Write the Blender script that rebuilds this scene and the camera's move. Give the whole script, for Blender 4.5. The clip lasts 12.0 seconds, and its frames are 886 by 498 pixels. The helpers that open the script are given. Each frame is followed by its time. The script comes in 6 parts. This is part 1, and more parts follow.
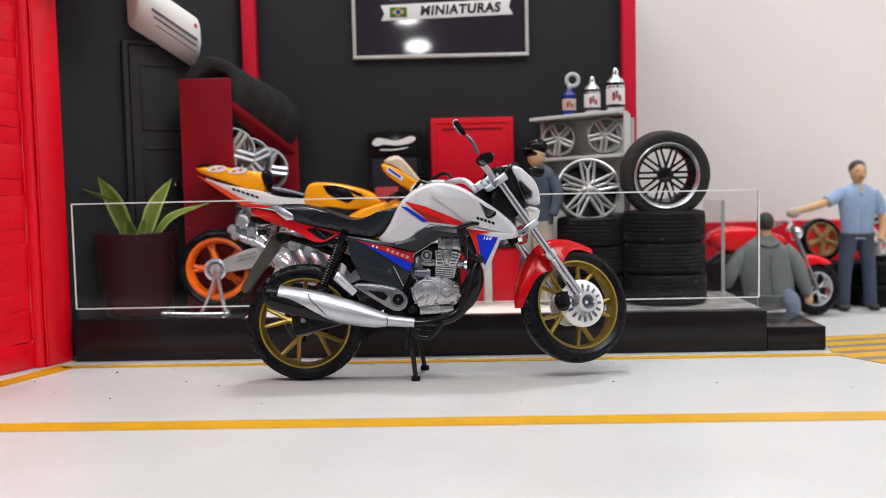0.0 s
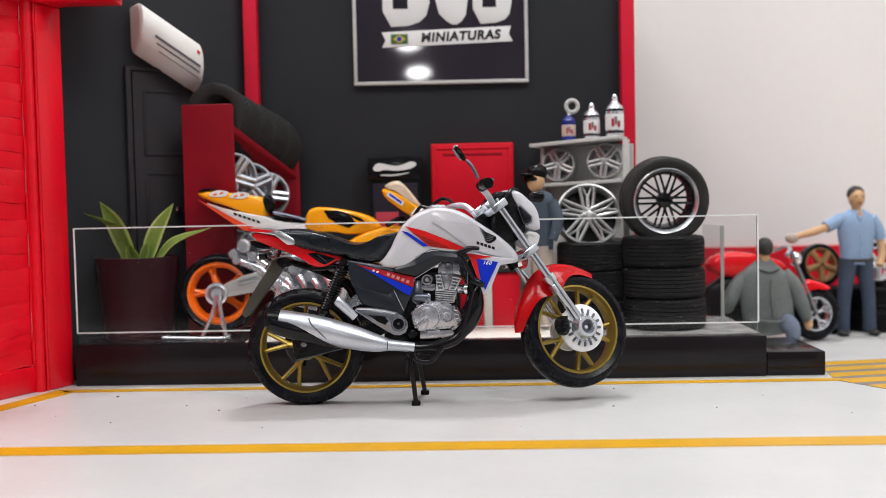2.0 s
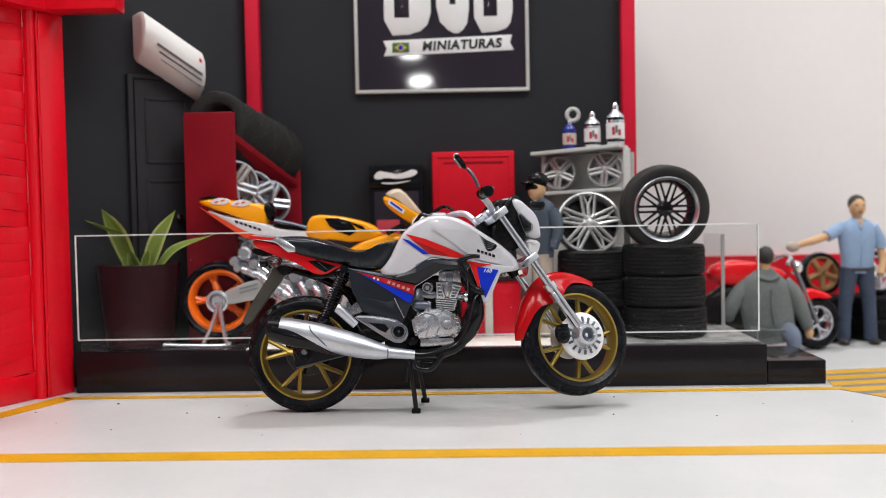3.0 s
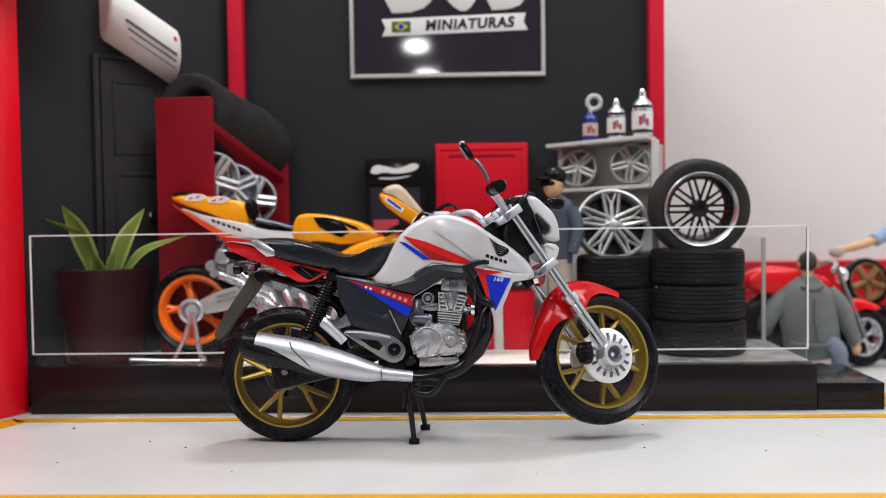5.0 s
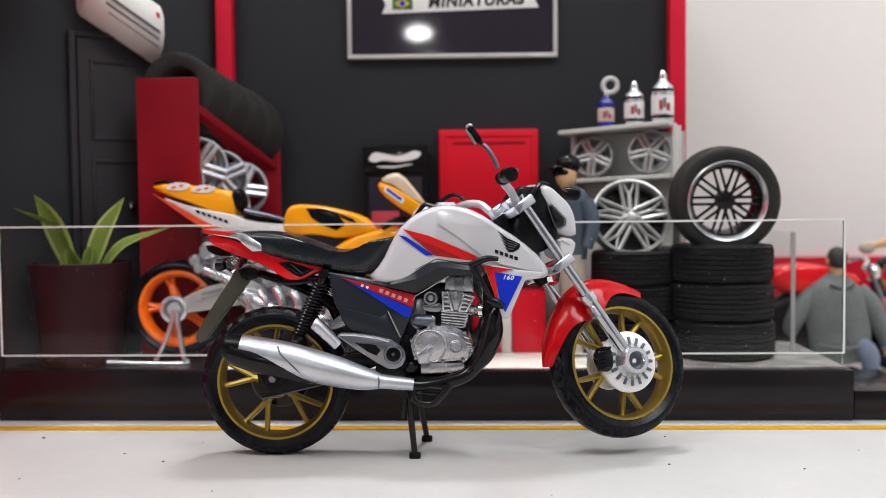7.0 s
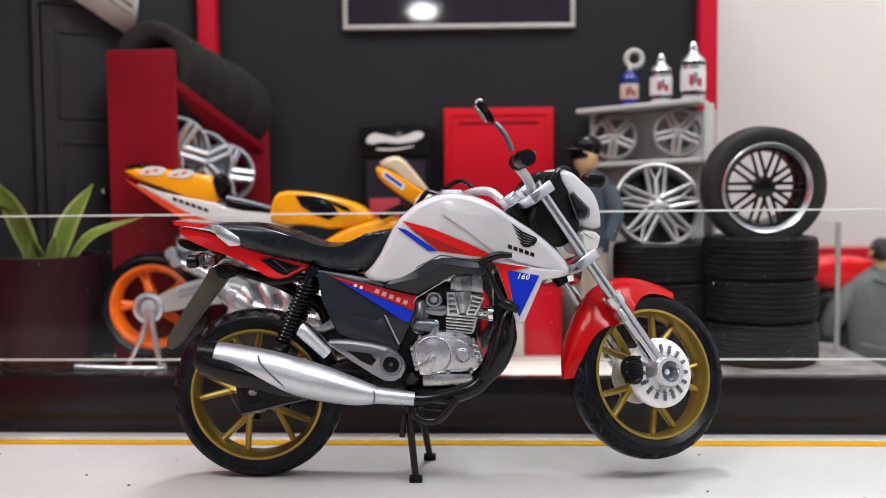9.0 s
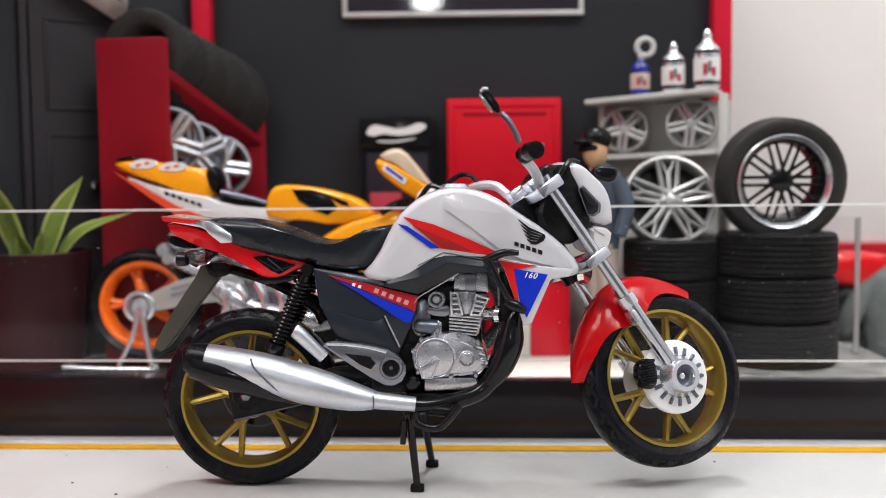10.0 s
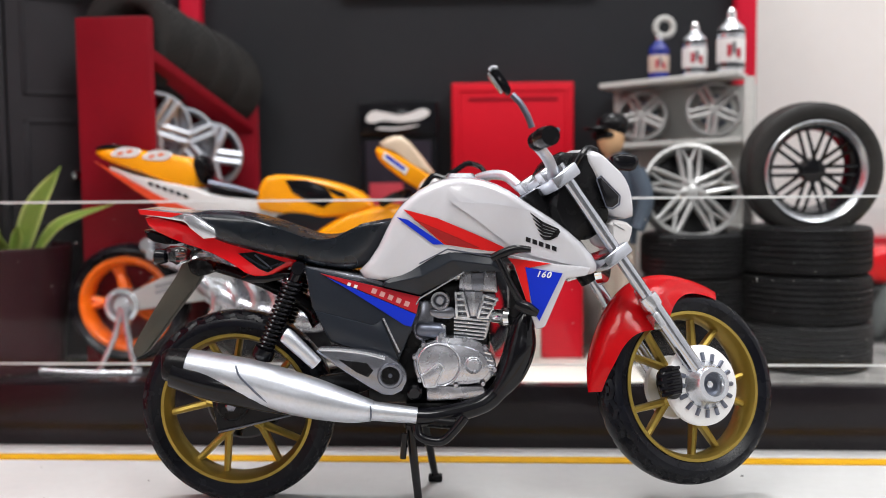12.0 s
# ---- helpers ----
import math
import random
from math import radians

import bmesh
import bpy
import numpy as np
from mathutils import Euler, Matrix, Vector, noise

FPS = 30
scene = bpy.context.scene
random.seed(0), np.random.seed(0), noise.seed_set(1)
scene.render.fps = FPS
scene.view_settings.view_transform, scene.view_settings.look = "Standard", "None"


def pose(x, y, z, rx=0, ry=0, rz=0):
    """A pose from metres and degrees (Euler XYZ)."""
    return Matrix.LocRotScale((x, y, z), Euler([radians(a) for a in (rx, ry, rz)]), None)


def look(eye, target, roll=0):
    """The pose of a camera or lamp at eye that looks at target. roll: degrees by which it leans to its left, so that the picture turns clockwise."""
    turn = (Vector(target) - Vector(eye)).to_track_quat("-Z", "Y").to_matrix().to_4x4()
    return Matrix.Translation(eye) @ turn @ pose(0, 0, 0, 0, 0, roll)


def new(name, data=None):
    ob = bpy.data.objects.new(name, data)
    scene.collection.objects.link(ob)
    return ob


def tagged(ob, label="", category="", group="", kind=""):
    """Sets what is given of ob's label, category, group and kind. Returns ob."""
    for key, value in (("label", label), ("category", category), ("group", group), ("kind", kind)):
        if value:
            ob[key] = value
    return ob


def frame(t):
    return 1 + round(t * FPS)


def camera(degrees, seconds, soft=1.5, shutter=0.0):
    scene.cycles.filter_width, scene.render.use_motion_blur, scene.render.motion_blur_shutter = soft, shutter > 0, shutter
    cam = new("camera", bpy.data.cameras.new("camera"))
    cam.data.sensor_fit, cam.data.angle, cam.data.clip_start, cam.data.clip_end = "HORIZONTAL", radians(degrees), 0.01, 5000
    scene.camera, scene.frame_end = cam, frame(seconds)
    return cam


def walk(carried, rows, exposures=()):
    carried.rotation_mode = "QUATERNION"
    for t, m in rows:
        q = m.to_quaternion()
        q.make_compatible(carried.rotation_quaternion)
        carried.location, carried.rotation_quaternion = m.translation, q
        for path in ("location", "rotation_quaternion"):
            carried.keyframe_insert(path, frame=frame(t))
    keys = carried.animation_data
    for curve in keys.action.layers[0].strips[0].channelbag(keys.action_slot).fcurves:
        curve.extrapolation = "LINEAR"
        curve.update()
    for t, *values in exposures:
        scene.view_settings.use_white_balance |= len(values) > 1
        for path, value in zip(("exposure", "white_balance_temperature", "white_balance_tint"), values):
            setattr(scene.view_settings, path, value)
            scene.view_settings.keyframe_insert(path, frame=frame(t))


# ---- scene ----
# Everything below is written in centimetres: the place is a table-top diorama.
CM = 0.01
cam = camera(48.0, 12.0, soft=0.5)
ROWS = [
    (0.0, 0.906, -25.429, 5.310, 0.09, -4.26, 1.28),
    (0.5, 0.903, -25.472, 5.311, 0.08, -3.88, 1.30),
    (1.0, 0.880, -25.497, 5.313, 0.03, -3.50, 1.28),
    (1.5, 0.876, -25.516, 5.309, 0.02, -3.13, 1.25),
    (2.0, 0.908, -25.551, 5.295, 0.08, -2.79, 1.22),
    (2.5, 0.937, -25.585, 5.282, 0.14, -2.51, 1.17),
    (3.0, 0.949, -25.593, 5.280, 0.19, -2.30, 1.11),
    (3.2, 0.952, -25.595, 5.279, 0.20, -2.25, 1.09),
    (4.8, 1.059, -22.248, 5.222, 0.65, -2.21, 0.84),
    (5.0, 1.023, -22.008, 5.223, 0.60, -2.26, 0.82),
    (5.5, 0.933, -21.409, 5.225, 0.47, -2.38, 0.75),
    (6.0, 0.908, -20.858, 5.202, 0.49, -2.46, 0.68),
    (6.5, 0.925, -20.384, 5.182, 0.59, -2.56, 0.63),
    (7.0, 0.939, -19.932, 5.194, 0.68, -2.71, 0.61),
    (7.2, 0.945, -19.752, 5.198, 0.72, -2.78, 0.60),
    (8.8, 0.907, -17.532, 5.266, 0.93, -3.60, 0.57),
    (9.0, 0.908, -17.347, 5.271, 0.98, -3.68, 0.56),
    (9.5, 0.911, -16.883, 5.283, 1.09, -3.90, 0.56),
    (10.0, 0.907, -16.447, 5.281, 1.20, -4.07, 0.56),
    (10.5, 0.899, -16.065, 5.267, 1.29, -4.21, 0.57),
    (11.0, 0.886, -15.622, 5.264, 1.36, -4.39, 0.58),
    (11.5, 0.873, -15.195, 5.262, 1.41, -4.53, 0.57),
    (12.0, 0.884, -14.962, 5.253, 1.48, -4.59, 0.55),
]
walk(cam, [(t, pose(x * CM, y * CM, z * CM, 90 + pitch, 0, yaw) @ pose(0, 0, 0, 0, 0, -roll)) for t, x, y, z, yaw, pitch, roll in ROWS],
     exposures=((0.0, 0.0), (7.0, 0.04), (9.5, 0.14), (12.0, 0.25)))

# ---- light: an added room shell, three unseen ceiling panels and two small lamps behind the camera ----
world = bpy.data.worlds.new("room_air")
scene.world = world
world.use_nodes = True
world.node_tree.nodes["Background"].inputs[0].default_value = (0.9, 0.92, 1.0, 1)
world.node_tree.nodes["Background"].inputs[1].default_value = 0.10
scene.view_settings.exposure = 0.0


def area_lamp(name, at, to, w, h, watts, color=(1, 1, 1), shape="RECTANGLE"):
    data = bpy.data.lights.new(name, "AREA")
    data.shape, data.size, data.size_y, data.energy, data.color = shape, w * CM, h * CM, watts, color
    ob = new(name, data)
    ob.matrix_world = look(Vector(at) * CM, Vector(to) * CM)
    return ob


area_lamp("ceiling_panel_light", (-30, -38, 74), (0, 1, 2), 48, 26, 3.6, (1.0, 0.985, 0.965))
area_lamp("ceiling_panel_light", (32, -40, 74), (0, 1, 2), 48, 26, 4.65, (0.99, 0.99, 0.985))
area_lamp("ceiling_panel_light", (5, 25, 88), (-2, 0, 0), 14, 8, 3.6, (0.98, 0.985, 1.0))
area_lamp("small_lamp", (-1.1, -49, 16.9), (0, 11, 10), 2.0, 0.85, 0.03, (1, 1, 1), "ELLIPSE")
area_lamp("small_lamp", (-1.95, -49, 19.5), (0, 11, 10), 2.0, 0.85, 0.034, (1, 1, 1), "ELLIPSE")


# ---- materials ----
def material(name, color, rough=0.5, metal=0.0, coat=0.0, vary=0.12, grain=3.0, bump=0.0, bump_scale=20.0, spec=0.5, speck=None, stretch=None):
    """Principled surface with blotches and fine grain (scales per centimetre), optional dust specks."""
    m = bpy.data.materials.new(name)
    m.use_nodes = True
    t = m.node_tree
    b = t.nodes["Principled BSDF"]
    b.inputs["Roughness"].default_value = rough
    b.inputs["Metallic"].default_value = metal
    b.inputs["Coat Weight"].default_value = coat
    b.inputs["Coat Roughness"].default_value = 0.06
    b.inputs["Specular IOR Level"].default_value = spec
    co = t.nodes.new("ShaderNodeTexCoord")

    def tex(scale, detail=3.0, drawn=None):
        n = t.nodes.new("ShaderNodeTexNoise")
        n.inputs["Scale"].default_value = scale * 100
        n.inputs["Detail"].default_value = detail
        if drawn:
            mp = t.nodes.new("ShaderNodeMapping")
            mp.inputs["Scale"].default_value = drawn
            t.links.new(co.outputs["Object"], mp.inputs["Vector"])
            t.links.new(mp.outputs[0], n.inputs["Vector"])
        else:
            t.links.new(co.outputs["Object"], n.inputs["Vector"])
        return n.outputs["Fac"]

    mix = t.nodes.new("ShaderNodeMix")
    mix.data_type = "RGBA"
    dark = [c * (1 - vary) for c in color]
    light = [min(1.0, c * (1 + vary)) for c in color]
    mix.inputs["A"].default_value, mix.inputs["B"].default_value = (*dark, 1), (*light, 1)
    add = t.nodes.new("ShaderNodeMath")
    add.operation = "MULTIPLY_ADD"
    add.inputs[1].default_value = 0.35
    ramp = t.nodes.new("ShaderNodeMapRange")
    ramp.inputs["From Min"].default_value, ramp.inputs["From Max"].default_value = 0.45, 0.9
    t.links.new(tex(grain * 8), add.inputs[0])
    t.links.new(tex(grain * 0.35), add.inputs[2])
    t.links.new(add.outputs[0], ramp.inputs["Value"])
    t.links.new(ramp.outputs[0], mix.inputs["Factor"])
    out = mix.outputs["Result"]
    if speck:
        s = t.nodes.new("ShaderNodeMapRange")
        s.inputs["From Min"].default_value, s.inputs["From Max"].default_value = speck[0], speck[0] + 0.05
        t.links.new(tex(speck[1], 2.0), s.inputs["Value"])
        m2 = t.nodes.new("ShaderNodeMix")
        m2.data_type = "RGBA"
        m2.inputs["B"].default_value = (*speck[2], 1)
        t.links.new(s.outputs[0], m2.inputs["Factor"])
        t.links.new(out, m2.inputs["A"])
        out = m2.outputs["Result"]
    t.links.new(out, b.inputs["Base Color"])
    rr = t.nodes.new("ShaderNodeMapRange")
    rr.inputs["To Min"].default_value, rr.inputs["To Max"].default_value = max(0.02, rough * 0.8), min(1, rough * 1.25)
    t.links.new(tex(grain), rr.inputs["Value"])
    t.links.new(rr.outputs[0], b.inputs["Roughness"])
    if bump:
        bp = t.nodes.new("ShaderNodeBump")
        bp.inputs["Strength"].default_value = bump
        bp.inputs["Distance"].default_value = 0.02 * CM
        t.links.new(tex(bump_scale, 3.0, stretch), bp.inputs["Height"])
        t.links.new(bp.outputs[0], b.inputs["Normal"])
    return m


def clear(name, tint=(1, 1, 1), rough=0.0, ior=1.45):
    m = bpy.data.materials.new(name)
    m.use_nodes = True
    b = m.node_tree.nodes["Principled BSDF"]
    b.inputs["Base Color"].default_value = (*tint, 1)
    b.inputs["Transmission Weight"].default_value = 1
    b.inputs["Roughness"].default_value = rough
    b.inputs["IOR"].default_value = ior
    return m


M_FLOOR = material("white_laminate", (0.53, 0.53, 0.525), 0.32, spec=0.3, vary=0.07, grain=0.6, bump=0.05, bump_scale=6, speck=(0.80, 2.2, (0.45, 0.42, 0.38)))
M_LINE = material("yellow_tape", (0.58, 0.305, 0.004), 0.4, vary=0.08, grain=2, bump=0.1)
M_BLACKGLOSS = material("black_acrylic_sheet", (0.010, 0.008, 0.010), 0.16, spec=0.26, vary=0.3, grain=1.0, speck=(0.78, 3.0, (0.10, 0.10, 0.10)))
M_CHAR = material("charcoal_painted_wall", (0.0182, 0.0195, 0.0232), 0.50, vary=0.10, grain=0.7, bump=0.08, bump_scale=9, spec=0.25)
M_CHARDOOR = material("charcoal_painted_door", (0.025, 0.0225, 0.0265), 0.60, vary=0.10, grain=1.0, bump=0.06, bump_scale=12, spec=0.22)
M_RED = material("red_gloss_paint", (0.80, 0.004, 0.018), 0.30, spec=0.32, coat=0.10, vary=0.10, grain=0.8, bump=0.55, bump_scale=4.0, speck=(0.82, 5, (0.55, 0.10, 0.10)), stretch=(0.30, 1.0, 1.3))
M_REDDARK = material("dark_red_painted_card", (0.23, 0.003, 0.012), 0.55, spec=0.18, vary=0.10, grain=1.2, bump=0.08)
M_REDCAB = material("red_painted_steel", (0.60, 0.004, 0.018), 0.5, spec=0.2, vary=0.06, grain=1.2, bump=0.05)
M_REDPOST = material("crimson_painted_post", (0.56, 0.006, 0.03), 0.5, spec=0.2, vary=0.08, grain=1.2, bump=0.05)
M_DUST = material("pale_dust", (0.42, 0.42, 0.40), 0.8)
M_BEIGE = material("dull_beige_card", (0.27, 0.25, 0.22), 0.6, vary=0.1, grain=1.5, spec=0.2)
M_WALL = material("white_painted_wall", (0.86, 0.82, 0.81), 0.6, vary=0.03, grain=0.35, bump=0.06, bump_scale=4)
M_ROOM = material("room_paint", (0.70, 0.70, 0.71), 0.8, vary=0.04, grain=0.05)
M_ROOMDARK = material("unseen_front_wall_paint", (0.15, 0.148, 0.148), 0.7, vary=0.2, grain=0.03)
M_DARKFLOOR = material("dark_unseen_floor", (0.06, 0.055, 0.05), 0.6, vary=0.25, grain=0.2)
M_CEIL = material("ceiling_paint", (0.8, 0.8, 0.8), 0.8, vary=0.03, grain=0.05)
M_ACRYL = clear("clear_acrylic", (0.985, 0.99, 0.988), 0.0, 1.22)
nt = M_ACRYL.node_tree
dust, dmix, dco, dtex, dmap = (nt.nodes.new(k) for k in ("ShaderNodeBsdfDiffuse", "ShaderNodeMixShader", "ShaderNodeTexCoord", "ShaderNodeTexNoise", "ShaderNodeMapRange"))
dust.inputs[0].default_value = (0.7, 0.7, 0.7, 1)
dtex.inputs["Scale"].default_value, dtex.inputs["Detail"].default_value = 900, 4
dmap.inputs["From Min"].default_value, dmap.inputs["From Max"].default_value, dmap.inputs["To Max"].default_value = 0.73, 0.80, 0.30
nt.links.new(dco.outputs["Object"], dtex.inputs["Vector"])
nt.links.new(dtex.outputs["Fac"], dmap.inputs["Value"])
nt.links.new(dmap.outputs[0], dmix.inputs[0])
nt.links.new(nt.nodes["Principled BSDF"].outputs[0], dmix.inputs[1])
nt.links.new(dust.outputs[0], dmix.inputs[2])
nt.links.new(dmix.outputs[0], nt.nodes["Material Output"].inputs[0])
M_EDGE = material("polished_acrylic_edge", (0.78, 0.80, 0.80), 0.25, vary=0.15, grain=1.5)
M_RUBBER = material("black_rubber", (0.0045, 0.005, 0.008), 0.26, vary=0.25, grain=3, bump=0.10, bump_scale=30, spec=0.16, speck=(0.80, 14, (0.10, 0.10, 0.11)))
M_RUBBERDULL = material("dusty_rubber", (0.0085, 0.0085, 0.0095), 0.5, vary=0.5, grain=2.2, bump=0.6, bump_scale=26, spec=0.10, speck=(0.69, 13, (0.15, 0.15, 0.15)))
M_RUBBERGREY = material("dark_grey_rubber", (0.026, 0.025, 0.0245), 0.5, vary=0.4, grain=2.0, bump=0.3, bump_scale=20, spec=0.15)
M_GOLD = material("gold_painted_alloy", (0.33, 0.235, 0.050), 0.36, metal=0.80, vary=0.08, grain=4)
M_BRONZE = material("bronze_alloy", (0.45, 0.27, 0.12), 0.40, metal=0.7, vary=0.1, grain=4)
M_WHEELSILVER = material("satin_alloy", (0.40, 0.40, 0.395), 0.34, metal=0.6, vary=0.1, grain=3)
M_FROSTEDGE = material("grey_acrylic_edge", (0.36, 0.36, 0.36), 0.35, vary=0.1)
M_SILVER = material("silver_painted_metal", (0.64, 0.66, 0.70), 0.24, metal=0.85, vary=0.08, grain=4, bump=0.06, bump_scale=30)
M_MUFFLER = material("brushed_silver", (0.62, 0.65, 0.71), 0.36, metal=0.85, vary=0.14, grain=2.2, bump=0.10, bump_scale=22)
M_FORK = material("polished_fork_alloy", (0.50, 0.52, 0.57), 0.17, metal=0.95, vary=0.08, grain=4, bump=0.04, bump_scale=25)
M_CHROME = material("chrome", (0.80, 0.81, 0.82), 0.10, metal=1.0, vary=0.05, grain=3)
M_ENGINE = material("cast_aluminium", (0.50, 0.505, 0.55), 0.26, metal=0.9, vary=0.25, grain=4, bump=0.15, bump_scale=35)
M_HANGER = material("grey_cast_hanger", (0.25, 0.26, 0.30), 0.22, metal=0.8, vary=0.15, grain=4)
M_PANELGREY = material("pale_grey_line", (0.50, 0.50, 0.51), 0.3)
M_GUN = material("gunmetal", (0.15, 0.165, 0.21), 0.32, metal=0.8, vary=0.15, grain=4)
M_BLACK = material("black_gloss_plastic", (0.005, 0.005, 0.007), 0.13, vary=0.2, grain=3, spec=0.3)
M_MATT = material("black_matt_plastic", (0.005, 0.005, 0.006), 0.26, vary=0.2, grain=4, bump=0.08, spec=0.16)
M_SEAT = material("black_vinyl", (0.005, 0.008, 0.013), 0.27, spec=0.42, coat=0.10, vary=0.2, grain=3, bump=0.12, bump_scale=40)
M_GREY = material("dark_grey_plastic", (0.017, 0.021, 0.029), 0.22, spec=0.27, vary=0.12, grain=3)
M_FLAP = material("olive_grey_plastic", (0.058, 0.055, 0.042), 0.42, vary=0.15, grain=3)
M_WHITE = material("pearl_white_paint", (0.60, 0.60, 0.64), 0.16, coat=0.5, vary=0.02, grain=2)
M_BIKERED = material("red_candy_paint", (0.76, 0.006, 0.012), 0.14, spec=0.35, coat=0.15, vary=0.06, grain=2, bump=0.03, bump_scale=2.5)
M_BLUE = material("blue_decal", (0.005, 0.028, 0.52), 0.35, spec=0.25, vary=0.04, grain=3)
M_DECALRED = material("red_decal", (0.66, 0.012, 0.012), 0.35, spec=0.25, vary=0.04, grain=3)
M_DECALBLACK = material("black_decal", (0.01, 0.01, 0.012), 0.25, vary=0.1)
M_DECALWHITE = material("white_decal", (0.78, 0.78, 0.78), 0.3, vary=0.03)
M_DECALPALE = material("pale_red_decal", (0.58, 0.29, 0.28), 0.3, vary=0.05)
M_DECALGREY = material("grey_decal", (0.20, 0.20, 0.21), 0.3, vary=0.05)
M_DISC = material("white_painted_drum", (0.80, 0.80, 0.81), 0.35, vary=0.08, grain=4, bump=0.12)
M_ORANGE = material("orange_paint", (0.95, 0.37, 0.004), 0.24, spec=0.35, coat=0.1, vary=0.05, grain=2)
M_RIMORANGE = material("orange_rim_paint", (0.84, 0.14, 0.003), 0.28, coat=0.2, vary=0.05, grain=2)
M_POT = material("dark_brown_glazed_pot", (0.026, 0.005, 0.008), 0.34, spec=0.14, vary=0.2, grain=1)
M_SOIL = material("dark_soil", (0.02, 0.015, 0.01), 0.9, vary=0.4, grain=6, bump=0.6)
M_LEAF = material("green_leaf", (0.38, 0.55, 0.12), 0.34, vary=0.25, grain=1.2, bump=0.1)
M_LEAFEDGE = material("pale_leaf_edge", (0.72, 0.84, 0.32), 0.40, vary=0.15, grain=2)
# Base colour lifted to stand in for the ceiling's reflection in the sign.
M_SIGN = material("glossy_black_sign", (0.022, 0.017, 0.027), 0.045, vary=0.1, grain=1)
M_SHELF = material("pale_grey_shelf_paint", (0.52, 0.52, 0.50), 0.45, vary=0.1, grain=1.5, bump=0.1)
M_PLATTOP = material("cream_floor_sheet", (0.66, 0.63, 0.58), 0.35, vary=0.06, grain=1)
M_GRIT = material("grey_gritty_mat", (0.16, 0.155, 0.15), 0.8, vary=0.5, grain=4, bump=0.7, bump_scale=12)
M_HATCH = material("grey_painted_floor", (0.17, 0.165, 0.16), 0.5, vary=0.15, grain=2)
M_AC = material("white_appliance_plastic", (0.82, 0.80, 0.77), 0.35, vary=0.04, grain=1)
M_VENT = material("dark_vent", (0.10, 0.085, 0.11), 0.5, vary=0.1)
M_NOS = material("blue_bottle_paint", (0.015, 0.03, 0.26), 0.25, coat=0.3, vary=0.08, grain=2)
M_CREAM = material("cream_label", (0.62, 0.50, 0.42), 0.5, vary=0.1, grain=4)
M_LABELRED = material("red_label", (0.45, 0.03, 0.05), 0.45, vary=0.1, grain=4)
M_SKIN = material("painted_figure", (0.60, 0.36, 0.19), 0.6, vary=0.1, grain=3)
M_LENS = clear("clear_lens", (0.62, 0.63, 0.65), 0.10)
M_FROST = material("frosted_white_lens", (0.70, 0.68, 0.68), 0.15, coat=0.6, vary=0.05, grain=3)


# ---- mesh helpers (centimetres) ----
def finish(name, bm, mat, smooth=38):
    bmesh.ops.recalc_face_normals(bm, faces=bm.faces[:])
    bm.transform(Matrix.Scale(CM, 4))
    me = bpy.data.meshes.new(name)
    bm.to_mesh(me)
    bm.free()
    if mat:
        me.materials.append(mat)
    me.shade_smooth()
    me.set_sharp_from_angle(angle=radians(smooth))
    return me


def part(name, bm, mat, parent, label="", smooth=38):
    ob = new(name, finish(name, bm, mat, smooth))
    ob.parent = parent
    return tagged(ob, label)


def thing(name, at, label, category, group="", turn=0.0, size=1.0):
    ob = new(name)
    ob.empty_display_size = 0.01
    ob.matrix_world = pose(at[0] * CM, at[1] * CM, at[2] * CM, 0, 0, turn) @ Matrix.Scale(size, 4)
    return tagged(ob, label, category, group)


def solid(name, bm, mat, label="", category="", kind="", group="", smooth=38):
    return tagged(new(name, finish(name, bm, mat, smooth)), label, category, group, kind)


def add_box(bm, x0, x1, y0, y1, z0, z1, bevel=0.03, m=None):
    b = bmesh.new()
    bmesh.ops.create_cube(b, size=1, matrix=Matrix.Translation(((x0 + x1) / 2, (y0 + y1) / 2, (z0 + z1) / 2)) @ Matrix.Diagonal((x1 - x0, y1 - y0, z1 - z0, 1)))
    if bevel:
        bmesh.ops.bevel(b, geom=b.edges[:], offset=min(bevel, 0.45 * min(x1 - x0, y1 - y0, z1 - z0)), segments=2, affect="EDGES", profile=0.5)
    return merge(bm, b, m)


def merge(bm, b, m=None):
    if m is not None:
        b.transform(m)
    me = bpy.data.meshes.new("tmp")
    b.to_mesh(me)
    b.free()
    bm.from_mesh(me)
    bpy.data.meshes.remove(me)
    return bm


def box(x0, x1, y0, y1, z0, z1, bevel=0.03, m=None):
    return add_box(bmesh.new(), x0, x1, y0, y1, z0, z1, bevel, m)


def add_prism(bm, pts, y0, y1, bevel=0.0, m=None):
    """A polygon in the x-z plane given thickness along y."""
    b = bmesh.new()
    f = b.faces.new([b.verts.new((x, y0, z)) for x, z in pts])
    r = bmesh.ops.extrude_face_region(b, geom=[f])
    bmesh.ops.translate(b, vec=(0, y1 - y0, 0), verts=[v for v in r["geom"] if isinstance(v, bmesh.types.BMVert)])
    if bevel:
        bmesh.ops.bevel(b, geom=b.edges[:], offset=bevel, segments=2, affect="EDGES", profile=0.5, clamp_overlap=True)
    return merge(bm, b, m)


def prism(pts, y0, y1, bevel=0.0, m=None):
    return add_prism(bmesh.new(), pts, y0, y1, bevel, m)


